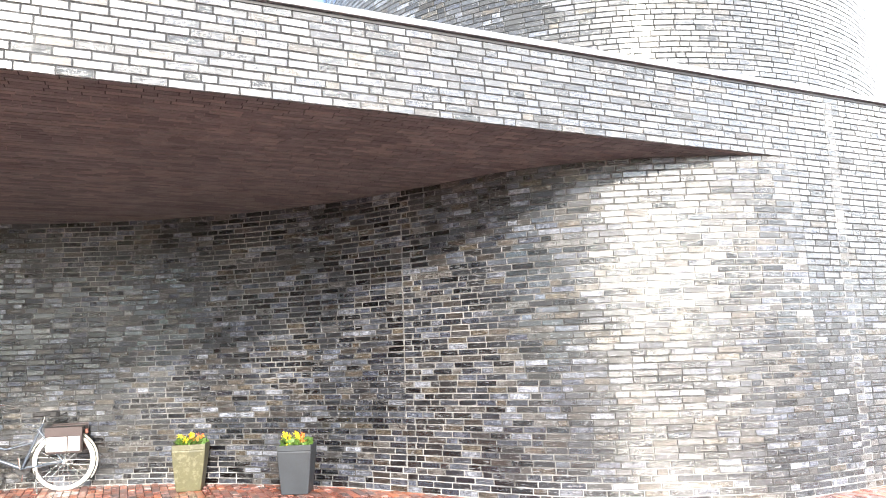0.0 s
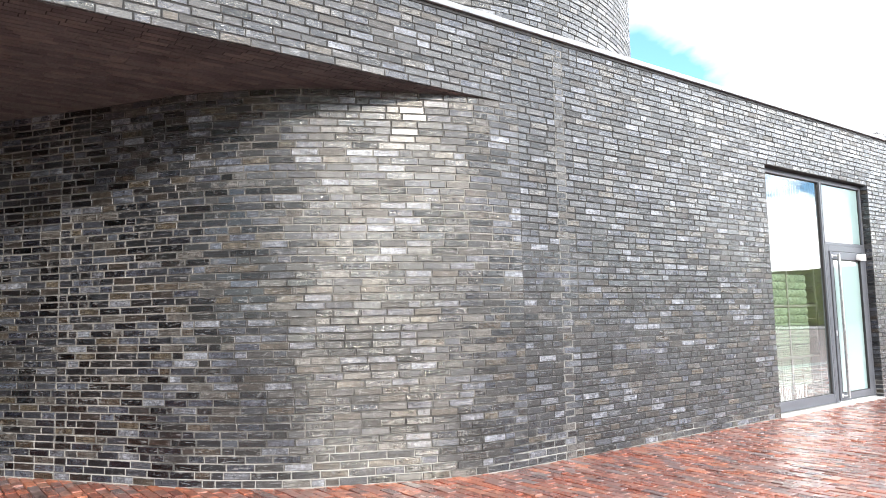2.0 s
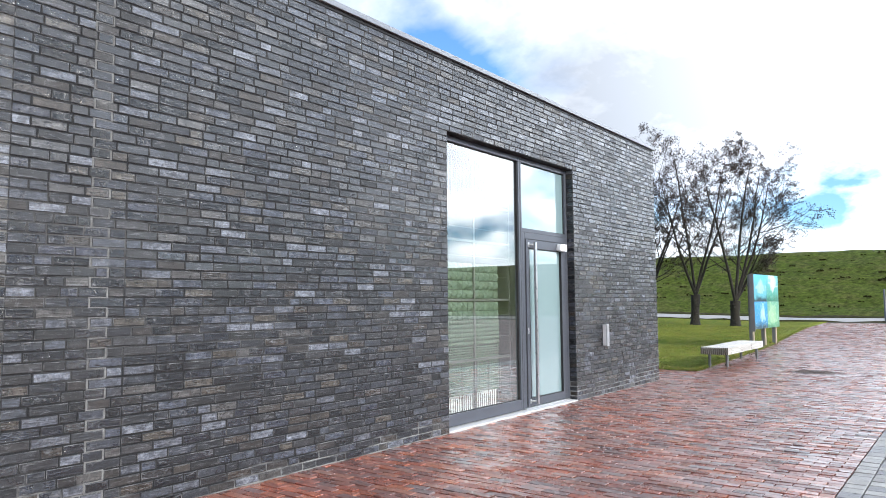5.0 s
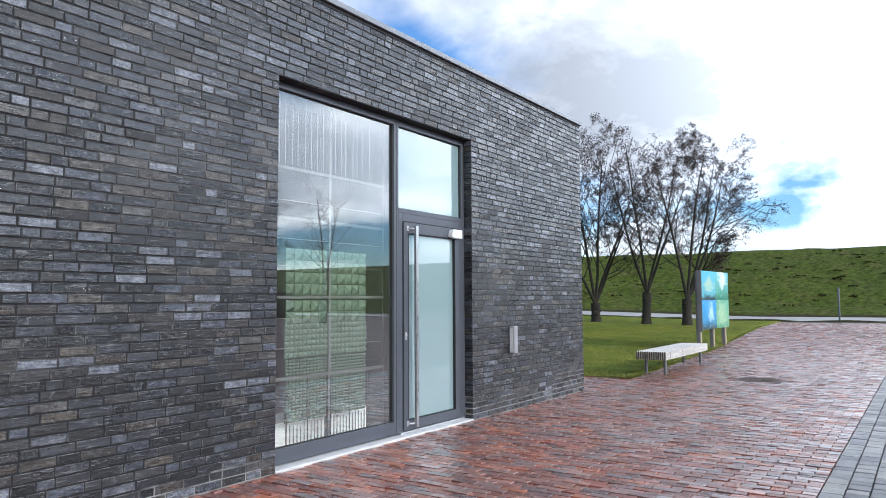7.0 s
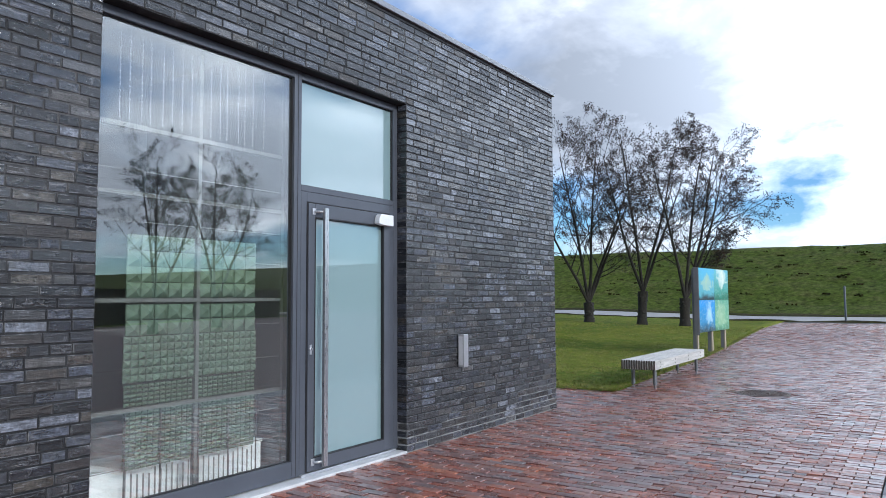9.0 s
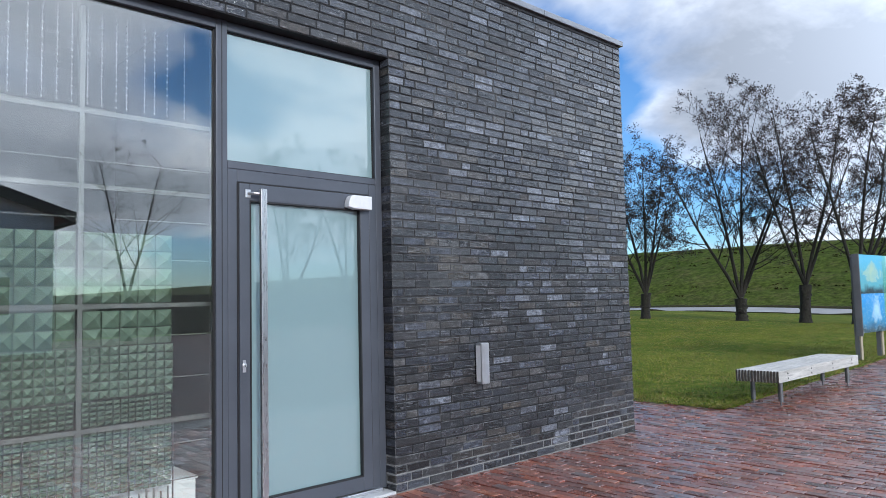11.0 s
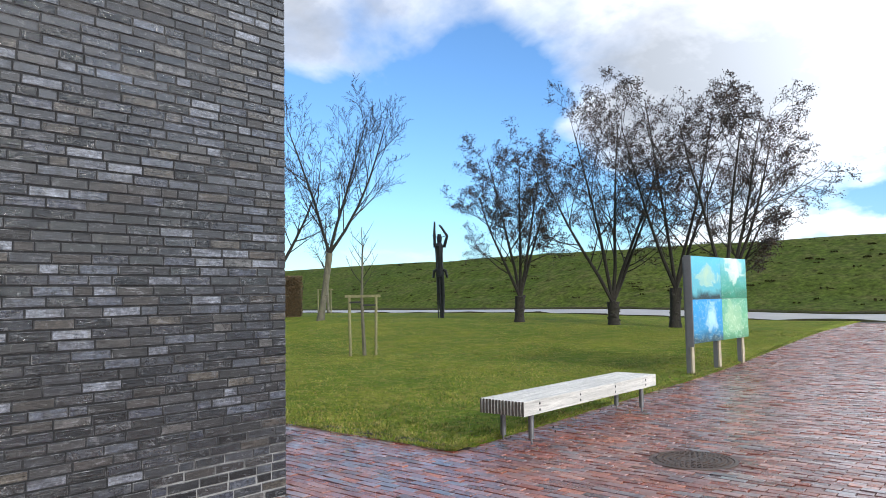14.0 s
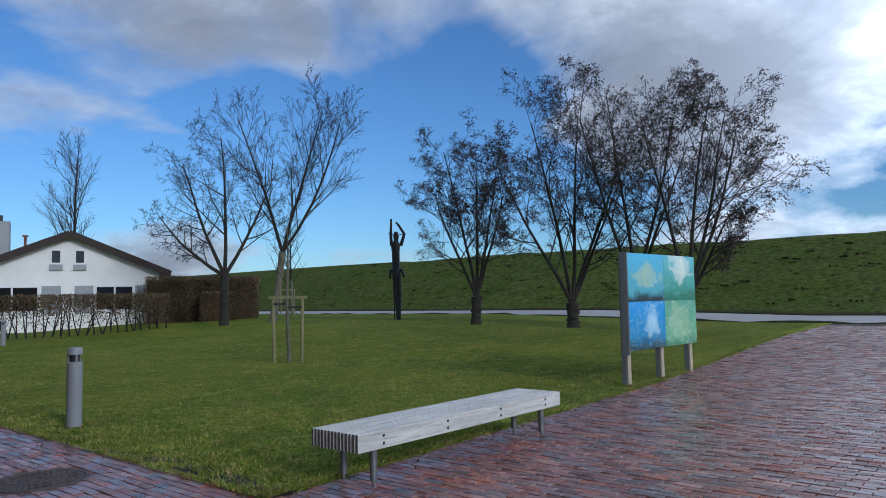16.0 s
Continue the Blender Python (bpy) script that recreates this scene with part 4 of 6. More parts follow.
def bezier_walk(rnd, start, d, length, steps, wander, lift):
    pts, p, d = [start], Vector(start), Vector(d).normalized()
    for _ in range(steps):
        d = (d + Vector((rnd.uniform(-1, 1), rnd.uniform(-1, 1), rnd.uniform(-1, 1))) * wander + Vector((0, 0, lift))).normalized()
        p = p + d * (length / steps)
        pts.append(p.copy())
    return pts, d


def leaf_quad(g, p, d, size):
    side = d.orthogonal().normalized()
    up = d.cross(side) * 0.25
    o = len(g.v)
    g.v += [tuple(p), tuple(p + d * size * 0.5 + side * size * 0.32 + up * size), tuple(p + d * size), tuple(p + d * size * 0.5 - side * size * 0.32 - up * size)]
    g.f.append((o, o + 1, o + 2, o + 3))


def tree(x, y, height, seed, label, stems=((0, 0, 1, 1.0),), trunk_r=0.16, fork=0.25, spread=0.55, leaves=0.0, bark=None, twig=None, levels=4, lean=(0, 0), wide=1.0, group="trees on the lawn",
         kids=(7, 6, 5), name="tree", lift=0.10, z=None, first=0.35, wander=0.13, twig_r=0.007, reach=1.0, leaf=0.05, knob=1.05, stem_r=0.46, flat=1.0):
    """Trunk with limbs and a crown of fine twigs, with withered leaves where leaves > 0."""
    rnd = random.Random(seed)
    base = rise(x, y) if z is None else z
    t = thing(name, Matrix.Translation((x, y, base)), label, "tree", group)
    trunk, limbs, crown, foliage = Geo(), Geo(), Geo(), Geo()

    def grow(p, d, length, r, level):
        steps = 5 if level < 2 else (4 if level < 3 else 2)
        pts, _ = bezier_walk(rnd, p, d, length, steps, wander + 0.03 * level, lift if level < 3 else 0.05)
        end = r * (0.22 if level < 3 else 0.5)
        radii = [r + (end - r) * i / steps for i in range(steps + 1)]
        g = limbs if level < 2 else crown
        g.tube(pts, radii, 7 if level == 0 else (5 if level == 1 else 3), caps=level < 2)
        if level >= levels:
            if leaves:
                for q in pts:
                    for _ in range(4):
                        if rnd.random() < leaves:
                            dd = Vector((rnd.uniform(-1, 1), rnd.uniform(-1, 1), rnd.uniform(-1, 0.5))).normalized()
                            leaf_quad(foliage, q + dd * rnd.uniform(0, 0.16), dd, leaf * rnd.uniform(0.65, 1.5))
            return
        n = kids[min(level, len(kids) - 1)]
        for k in range(n):
            f = first + (1 - first) * (k + rnd.uniform(0.2, 0.9)) / n if level == 0 else 0.2 + 0.8 * (k + rnd.uniform(0.1, 0.9)) / n
            i = min(int(f * steps), steps - 1)
            q = pts[i].lerp(pts[i + 1], f * steps - i)
            axis = (pts[i + 1] - pts[i]).normalized()
            a = rnd.uniform(0, 2 * math.pi)
            side = axis.orthogonal().normalized()
            side = (side * math.cos(a) + axis.cross(side) * math.sin(a))
            side.x *= wide
            side.y *= wide
            s = spread * rnd.uniform(0.75, 1.35)
            dd = (axis * (1 - 0.35 * s) + side * s).normalized()
            rr = max(radii[i] * rnd.uniform(0.34, 0.50), twig_r)
            grow(q, dd, length * reach * rnd.uniform(0.30, 0.50) * (1.2 - 0.55 * f), rr, level + 1)

    top = Vector((lean[0] * fork * height, lean[1] * fork * height, fork * height))
    pts, d = bezier_walk(rnd, (0, 0, -0.05), top, top.length, 6, 0.03, 0.0)
    flare = [trunk_r * k for k in (1.35, 1.08, 0.98, 0.95, 1.0, 0.5 + 0.5 * knob, knob)]
    trunk.tube(pts, flare, 12)
    for k in range(22):
        i = rnd.randrange(1, 6)
        a = rnd.uniform(0, 6.28)
        c = pts[i].lerp(pts[i + 1] if i < 6 else pts[i], rnd.random())
        trunk.lathe([(0.001, -0.05), (trunk_r * 0.40, -0.02), (trunk_r * 0.36, 0.03), (0.001, 0.06)], m=Matrix.Translation(c + Vector((math.cos(a), math.sin(a), 0)) * trunk_r * 0.82), sides=6)
    for sx, sy, sz, part_len in stems:
        grow(pts[-1] - Vector((0, 0, 0.03)), Vector((sx * flat, sy * flat, sz)), height * (1 - fork) * part_len * 0.90, trunk_r * (0.80 if len(stems) == 1 else stem_r), 0)
    put("trunk", trunk, bark, t, smooth=True)
    put("branchwork", limbs, M_BARK, t, smooth=True)
    put("crown", crown, twig, t, label="fine bare twigs")
    if leaves:
        put("foliage", foliage, M_LEAF, t, label="clusters of withered brown leaves")
    return t


ALDER = "multi-stemmed tree with withered brown leaves by the road"
alder_args = dict(bark=M_BARK, twig=M_TWIG, twig_r=0.0085, leaves=0.60, wander=0.08, spread=0.80, kids=(11, 5, 4, 3), levels=4, group="trees by the road", first=0.20, lift=0.06, reach=1.06, leaf=0.048,
                  knob=1.12, stem_r=0.38, flat=0.78)
tree(37.85, 17.37, 7.9, 101, ALDER, ((-0.34, 0.34, 1, 0.72), (-0.12, 0.15, 1, 0.98), (0.02, -0.05, 1, 0.9), (0.20, -0.16, 1, 0.88), (0.30, -0.30, 1, 0.66)), 0.19, 0.14, **alder_args)
tree(38.49, 13.49, 8.4, 102, ALDER, ((-0.42, 0.50, 1, 0.84), (-0.16, 0.22, 1, 0.98), (0.05, -0.05, 1, 1.0), (0.24, -0.28, 1, 0.92), (0.46, -0.46, 1, 0.70)), 0.21, 0.11, **alder_args)
tree(38.61, 11.16, 9.1, 103, ALDER, ((-0.30, 0.34, 1, 0.88), (-0.06, 0.10, 1, 1.0), (0.20, -0.22, 1, 0.96), (0.34, -0.42, 1, 0.76)), 0.19, 0.16, **alder_args)
tree(38.42, 9.31, 8.5, 104, ALDER, ((-0.24, 0.26, 1, 0.92), (0.04, -0.06, 1, 1.0), (0.28, -0.32, 1, 0.95), (0.40, -0.50, 1, 0.86), (0.50, -0.64, 0.9, 0.46)), 0.20, 0.14, **alder_args)

bare_args = dict(levels=4, group="bare trees on the lawn")
tree(34.55, 29.38, 9.4, 111, "bare broad-crowned deciduous tree with a dark trunk", ((-0.75, 0.70, 0.55, 0.62), (-0.32, 0.30, 1, 0.85), (0.0, 0.0, 1, 1.0), (0.40, -0.36, 1, 0.80)), 0.19, 0.25, bark=M_BARK, twig=M_TWIG,
     spread=0.95, kids=(14, 7, 5, 4), wander=0.10, twig_r=0.0070, first=0.22, lift=0.08, reach=1.0, stem_r=0.52, **bare_args)
tree(36.06, 27.79, 11.0, 112, "tall bare tree with a pale leaning forked trunk", ((-0.22, 0.20, 1, 0.96), (0.14, -0.18, 1, 1.0), (0.50, -0.58, 1, 0.98)), 0.155, 0.30, bark=M_BARK_PALE, twig=M_TWIG_PALE,
     spread=0.62, kids=(15, 8, 5, 3), lean=(0.13, -0.11), first=0.16, twig_r=0.0075, lift=0.10, stem_r=0.55, wander=0.07, **bare_args)
tree(39.31, 56.22, 13.5, 113, "slender bare tree behind the white house", ((0, 0, 1, 1.0),), 0.18, 0.2, bark=M_BARK_PALE, twig=M_TWIG_PALE, spread=0.65, kids=(26, 8, 6), levels=3, lift=0.16, first=0.05, twig_r=0.011, group="distant bare trees")
tree(46.65, 39.98, 7.8, 114, "young bare tree with upswept branches near the road", ((0, 0, 1, 1.0),), 0.09, 0.3, bark=M_BARK_PALE, twig=M_TWIG_PALE, spread=0.6, kids=(18, 7, 5), levels=3, lift=0.16, first=0.02, twig_r=0.0065, group="distant bare trees")


def staked_sapling(x, y):
    z = rise(x, y) + 0.01
    t = thing("staked_sapling", Matrix.Translation((x, y, z)), "thin young tree tied between two green timber stakes", "sapling")
    g = Geo()
    rnd = random.Random(8)
    pts = [(0.02, -0.03, 0), (0.0, 0, 0.8), (-0.02, 0.01, 1.5), (0.0, 0, 2.2), (0.01, 0.0, 2.9), (0.0, 0.02, 3.4)]
    g.tube(pts, [0.052, 0.046, 0.040, 0.028, 0.016, 0.006], 8)
    put("trunk", g, M_BARK_PALE, t, smooth=True)
    g = Geo()
    for k in range(11):
        h = 1.75 + 0.13 * k
        a = k * 2.4
        d = Vector((math.cos(a), math.sin(a), 1.0))
        p, _ = bezier_walk(rnd, (0, 0, h), d, 0.95 - 0.05 * k, 4, 0.12, 0.1)
        g.tube(p, [0.011, 0.009, 0.007, 0.005, 0.003], 4)
        for i in (1, 2, 3):
            dd = Vector((rnd.uniform(-1, 1), rnd.uniform(-1, 1), 1))
            q, _ = bezier_walk(rnd, p[i], dd, 0.3, 2, 0.1, 0.1)
            g.tube(q, [0.006, 0.004, 0.002], 3)
    put("crown", g, M_TWIG_PALE, t, label="thin bare twigs")
    along = Vector((0.63, -0.77, 0))
    for s, h in ((-0.36, 1.52), (0.36, 1.55)):
        g = Geo()
        p = along * s
        g.tube([tuple(p * 0.94), tuple(p + Vector((0, 0, h)))], 0.040, 10)
        put("stake", g, M_STAKE, t, smooth=True)
    g = Geo()
    m = Matrix.Translation((0, 0, 1.56)) @ Matrix.Rotation(math.atan2(along.y, along.x), 4, "Z")
    g.quad_box(m, 0.94, 0.09, 0.07)
    put("crossbar", g, M_STAKE, t, bevel=0.004)
    g = Geo()
    for h, a, b in ((1.40, -0.36, 0.0), (1.32, 0.0, 0.36)):
        mm = Matrix.Translation(along * ((a + b) / 2) + Vector((0, 0, h))) @ Matrix.Rotation(math.atan2(along.y, along.x), 4, "Z")
        g.quad_box(mm, b - a, 0.075, 0.05)
    put("tie", g, M_BLACK, t, label="black rubber ties")


staked_sapling(26.82, 14.62)


def statue():
    """Slender raised-arm bronze figure, kept plain."""
    g = Geo()
    H = 4.5
    s = H / 175.0

    def limb(pts, radii):
        g.tube([((a * 0.63) * s, (-a * 0.77) * s, h * s) for a, h in pts], [r * s for r in radii], 8)

    limb([(1, 0), (-1, 40), (-3, 80)], [2.0, 3.0, 4.2])
    limb([(4, 0), (5, 40), (3, 80)], [2.0, 3.0, 4.2])
    limb([(0, 74), (0, 95), (-1, 115), (-1, 128), (0, 136)], [7.5, 6, 6.5, 8.5, 3])
    limb([(0, 134), (0, 142), (0, 150)], [3.5, 5, 3])
    limb([(-8, 126), (-9, 145), (-8, 172)], [3, 2.4, 1.6])
    limb([(8, 126), (14, 146), (4, 162), (0, 166)], [3, 2.6, 2, 1.5])
    limb([(-12, 72), (-10, 84), (0, 88), (10, 84), (13, 72)], [2, 3, 4, 3, 2])
    limb([(-4, 0), (-6, 90), (-8, 172)], [1.1, 1.1, 1.1])
    limb([(-13, 148), (0, 143), (14, 147)], [0.6, 0.9, 0.6])
    ob = put("statue", g, M_BRONZE, label="tall slender dark bronze statue with raised arms", category="statue", smooth=True, at=Matrix.Translation((38.41, 22.11, rise(38.6, 21.9) - 0.02)))
    return ob


statue()


# ---- white house with its hedges ----


def house(m, width, depth, eave, ridge, label, group=""):
    """Rendered house, gable towards local -y."""
    t = thing("house", m, label, "house", group)
    g = Geo()
    pts = [(0, 0), (width, 0), (width, eave), (width / 2, ridge - 0.25), (0, eave)]
    for y in (0, depth):
        g.v += [(a, y, b) for a, b in pts]
    g.f += [(0, 1, 2, 3, 4), (9, 8, 7, 6, 5)] + [(k, 5 + k, 5 + (k + 1) % 5, (k + 1) % 5) for k in range(5)]
    put("wall", g, M_RENDER, t, label="white rendered gable wall")
    g = Geo()
    over, th = 0.55, 0.16
    slope = (ridge - 0.25 - eave) / (width / 2)
    for sgn in (0, 1):
        x_out = -over if sgn == 0 else width + over
        o = len(g.v)
        for y in (-0.45, depth + 0.45):
            for x, zz in ((width / 2, ridge - 0.25), (x_out, eave - over * slope)):
                g.v += [(x, y, zz + 0.02), (x, y, zz + 0.02 + th)]
        a = [o + k for k in range(8)]
        g.f += [(a[1], a[3], a[7], a[5]), (a[0], a[4], a[6], a[2]), (a[0], a[2], a[3], a[1]), (a[4], a[5], a[7], a[6]), (a[2], a[6], a[7], a[3]), (a[0], a[1], a[5], a[4])]
    roof = put("roof", g, M_TILE, t, label="red clay tile roof")
    rows = 26
    g = Geo()
    for side in (0, 1):
        for k in range(rows):
            f = k / rows
            x = width / 2 + (1 if side else -1) * f * (width / 2 + over)
            zz = ridge - 0.25 - f * (width / 2 + over) * slope + 0.02 + th
            g.quad_box(Matrix.Translation((x, depth / 2, zz + 0.02)), 0.12, depth + 0.9, 0.05)
    put("tile_courses", g, M_TILE, roof)
    for side in (0, 1):
        g = Geo()
        xo = -over if side == 0 else width + over
        p, q = Vector((width / 2, -0.47, ridge - 0.12)), Vector((xo, -0.47, eave - over * slope + 0.12))
        d = q - p
        ang = math.atan2(d.z, d.x)
        g.quad_box(Matrix.Translation((p + q) / 2) @ Matrix.Rotation(-ang, 4, "Y"), d.length, 0.05, 0.34)
        put("bargeboard", g, M_BARGE, t, label="dark brown bargeboard")
        box("gutter", xo - 0.06 if side == 0 else xo - 0.06, xo + 0.06, -0.4, depth + 0.4, eave - over * slope - 0.08, eave - over * slope + 0.02, M_BARGE, t)
    return t, roof


def house_window(t, x0, x1, z0, z1, grey=()):
    w = thing("window", Matrix.Translation((0, 0, 0)), "", "")
    w.parent = t
    g = Geo()
    f = 0.09
    for a, b, c, d in ((x0, x0 + f, z0, z1), (x1 - f, x1, z0, z1), (x0 + f, x1 - f, z0, z0 + f), (x0 + f, x1 - f, z1 - f, z1)):
        g.span(a, b, -0.05, 0.03, c, d)
    if x1 - x0 > 1.2:
        g.span((x0 + x1) / 2 - f / 2, (x0 + x1) / 2 + f / 2, -0.05, 0.03, z0 + f, z1 - f)
    put("frame", g, M_WHITE, w)
    box("pane", x0 + f, x1 - f, -0.02, -0.01, z0 + f, z1 - f, M_DARKGLASS, w)
    box("sill", x0 - 0.03, x1 + 0.03, -0.10, -0.003, z0 - 0.30 if x1 - x0 < 1 else z0 - 0.06, z0 - 0.003, M_GREYPANEL if x1 - x0 < 1 else M_WHITE, w)


HOUSE_M = Matrix.Translation((27.78, 40.98, 0.15)) @ pose(0, 0, 0, 0, 0, -23.4)
t_house, t_roof = house(HOUSE_M, 8.7, 12.0, 3.05, 5.15, "single-storey white house with red roof and brown bargeboards")
for a, b, c, d in ((0.6, 3.0, 1.0, 2.36), (5.55, 7.45, 1.0, 2.36)):
    house_window(t_house, a, b, c, d)
for a, b in ((3.1, 4.0), (4.6, 5.5), (7.5, 8.3)):
    box("panel", a, b - 0.02, -0.03, -0.003, 0.9, 2.34, M_GREYPANEL, t_house, label="grey wall panel")
for a in (3.45, 4.55):
    house_window(t_house, a, a + 0.56, 3.15 + 0.3, 4.25)
g = Geo()
g.span(0.35, 1.35, 3.2, 4.1, 3.6, 5.95)
ch = put("chimney", g, M_GREYPANEL, t_house, label="grey chimney stack")
box("chimney_pot", 0.7, 1.0, 3.5, 3.8, 5.951, 6.3, M_BLACK, ch)
g = Geo()
g.lathe([(0.07, 4.5), (0.07, 5.0), (0.14, 5.02), (0.14, 5.10)], (2.2, 2.0, 0), 12)
put("vent_pipe", g, M_TILE, t_house)
g = Geo()
g.tube([(9.15, -0.4, 2.75), (8.7, -0.10, 2.55), (8.62, -0.06, 2.2), (8.62, -0.06, 0.0)], 0.045, 8)
put("downpipe", g, M_WHITE, t_house)


def hedge(name, a, b, z0, height, thick, count, seed, label, see_through=False):
    """Hedge from a to b: stems, and a mass of small leaves with an uneven face."""
    rnd = random.Random(seed)
    a, b = Vector((*a, 0)), Vector((*b, 0))
    t = thing(name, Matrix.Translation((a.x, a.y, z0)), label, "hedge")
    d = (b - a)
    length, d = d.length, d.normalized()
    nrm = Vector((d.y, -d.x, 0))
    g = Geo()
    k = 0.0
    while k < length:
        p = d * k
        for _ in range(2 if see_through else 1):
            q, _ = bezier_walk(rnd, p + nrm * rnd.uniform(-0.2, 0.2) * thick, (rnd.uniform(-0.3, 0.3), rnd.uniform(-0.3, 0.3), 1), height * 0.92, 4, 0.10, 0.05)
            g.tube(q, [0.035, 0.028, 0.02, 0.012, 0.005], 4)
            for i in (1, 2, 3):
                q2, _ = bezier_walk(rnd, q[i], (rnd.uniform(-1, 1), rnd.uniform(-1, 1), 1.0), height * 0.35, 3, 0.1, 0.1)
                g.tube(q2, [0.014, 0.010, 0.006, 0.003], 3)
        k += 0.33 if see_through else 0.8
    put("stemwork", g, M_TWIG, t)
    g = Geo()
    for _ in range(count):
        u = rnd.uniform(0, length)
        h = height * (1 - abs(rnd.gauss(0, 0.30))) if see_through else height * rnd.random() ** 0.75
        if h < 0.03:
            continue
        bulge = 1 + 0.25 * noise.noise((u * 0.9, h * 1.1, seed))
        w = thick * 0.5 * bulge * (rnd.choice((-1, 1)) * rnd.uniform(0.75, 1.0) if not see_through and h < height * 0.93 else rnd.uniform(-1, 1))
        p = d * u + nrm * w + Vector((0, 0, min(h, height) * (1 + 0.03 * noise.noise((u, 3.0, seed)))))
        dd = Vector((rnd.uniform(-1, 1), rnd.uniform(-1, 1), rnd.uniform(-1, 1))).normalized()
        leaf_quad(g, p, dd, rnd.uniform(0.04, 0.10))
    put("foliage", g, M_HEDGE, t, label="dense brown withered leaves")
    if not see_through:
        g = Geo()
        g.quad_box(Matrix.Translation(d * length / 2 + Vector((0, 0, height * 0.47))) @ Matrix.Rotation(math.atan2(d.y, d.x), 4, "Z"), length - 0.2, thick * 0.72, height * 0.92)
        put("core", g, M_HEDGE, t)


hedge("hedge", (21.69, 36.26), (33.32, 32.06), 0.12, 1.85, 0.55, 20000, 41, "thin bare-stemmed trimmed hedge in front of the house", True)
hedge("hedge", (34.68, 36.78), (39.31, 33.42), 0.15, 2.75, 1.7, 34000, 42, "tall dense brown beech hedge behind the lawn")
hedge("hedge", (36.11, 33.99), (37.61, 33.1), 0.15, 1.9, 1.2, 11000, 43, "rounded brown shrub beside the tall hedge")


def tree_stakes(x, y):
    t = thing("tree_stakes", Matrix.Translation((x, y, rise(x, y))), "pair of green timber stakes with crossbar around a young tree", "tree stakes")
    along = Vector((0.63, -0.77, 0))
    for s in (-0.45, 0.45):
        g = Geo()
        g.tube([tuple(along * s), tuple(along * s + Vector((0, 0, 1.7)))], 0.04, 8)
        put("stake", g, M_STAKE, t, smooth=True)
    g = Geo()
    g.quad_box(Matrix.Translation((0, 0, 1.66)) @ Matrix.Rotation(math.atan2(along.y, along.x), 4, "Z") @ Matrix.Translation((0, 0.15, 0)), 1.1, 0.07, 0.06)
    put("crossbar", g, M_STAKE, t)


tree_stakes(45.66, 39.17)


def verge():
    """Broken dark strip of soil and rough grass along the dike's foot, and the near lip of the road."""
    rnd = random.Random(77)
    for name, x0, x1, lift in (("verge", ROAD_B - 0.1, ROAD_B + 1.5, 0.05), ("road_lip", ROAD_A - 0.35, ROAD_A + 0.05, 0.0)):
        g = Geo()
        n = 130
        for k in range(n + 1):
            y = -40 + k * 1.0
            w = (x1 - x0) * (0.75 + 0.4 * noise.noise((k * 0.31, 1.0, lift * 50)))
            for f in (0.0, 0.35, 0.7, 1.0):
                g.v.append((x0 + w * f, y, rise(x0, y) - 0.03 + lift + (0.13 if 0 < f < 1 else 0.0) * (0.6 + 0.8 * noise.noise((k * 0.7, f * 5, 3.0)))))
        for k in range(n):
            for f in range(3):
                a = k * 4 + f
                g.f.append((a, a + 1, a + 5, a + 4))
        put(name, g, M_VERGE, label="rough dark strip of soil and grass beside the road", category="verge", kind="structure", smooth=True)
    g = Geo()
    for _ in range(320):
        x = DIKE_A + 0.5 + rnd.random() ** 0.8 * (CREST_X - DIKE_A - 1)
        y = rnd.uniform(-25, 60)
        z = ground_height(x, y)
        r = rnd.uniform(0.07, 0.22)
        for _ in range(14):
            d = Vector((rnd.uniform(-1, 1), rnd.uniform(-1, 1), rnd.uniform(0.1, 1))).normalized()
            leaf_quad(g, Vector((x, y, z)) + Vector((d.x * r, d.y * r * 1.4, 0.03)), d, r * rnd.uniform(0.6, 1.1))
    put("weed_tufts", g, M_VERGE, label="scattered dark weed tufts on the dike slope", category="weeds", kind="stuff")


verge()

# marker post at the road's edge and a low fence line on the crest
t_post = thing("marker_post", Matrix.Translation((46.3, 4.25, rise(46, 4))), "slim dark steel post at the end of the paving", "post")
g = Geo()
g.lathe([(0.045, 0), (0.045, 1.62), (0.02, 1.66)], sides=14)
put("shaft", g, M_FRAME, t_post, smooth=True)
g = Geo()
g.lathe([(0.075, 0), (0.075, 0.03)], sides=14)
put("base", g, M_FRAME, t_post, smooth=True)

# ---- things under the overhang ----


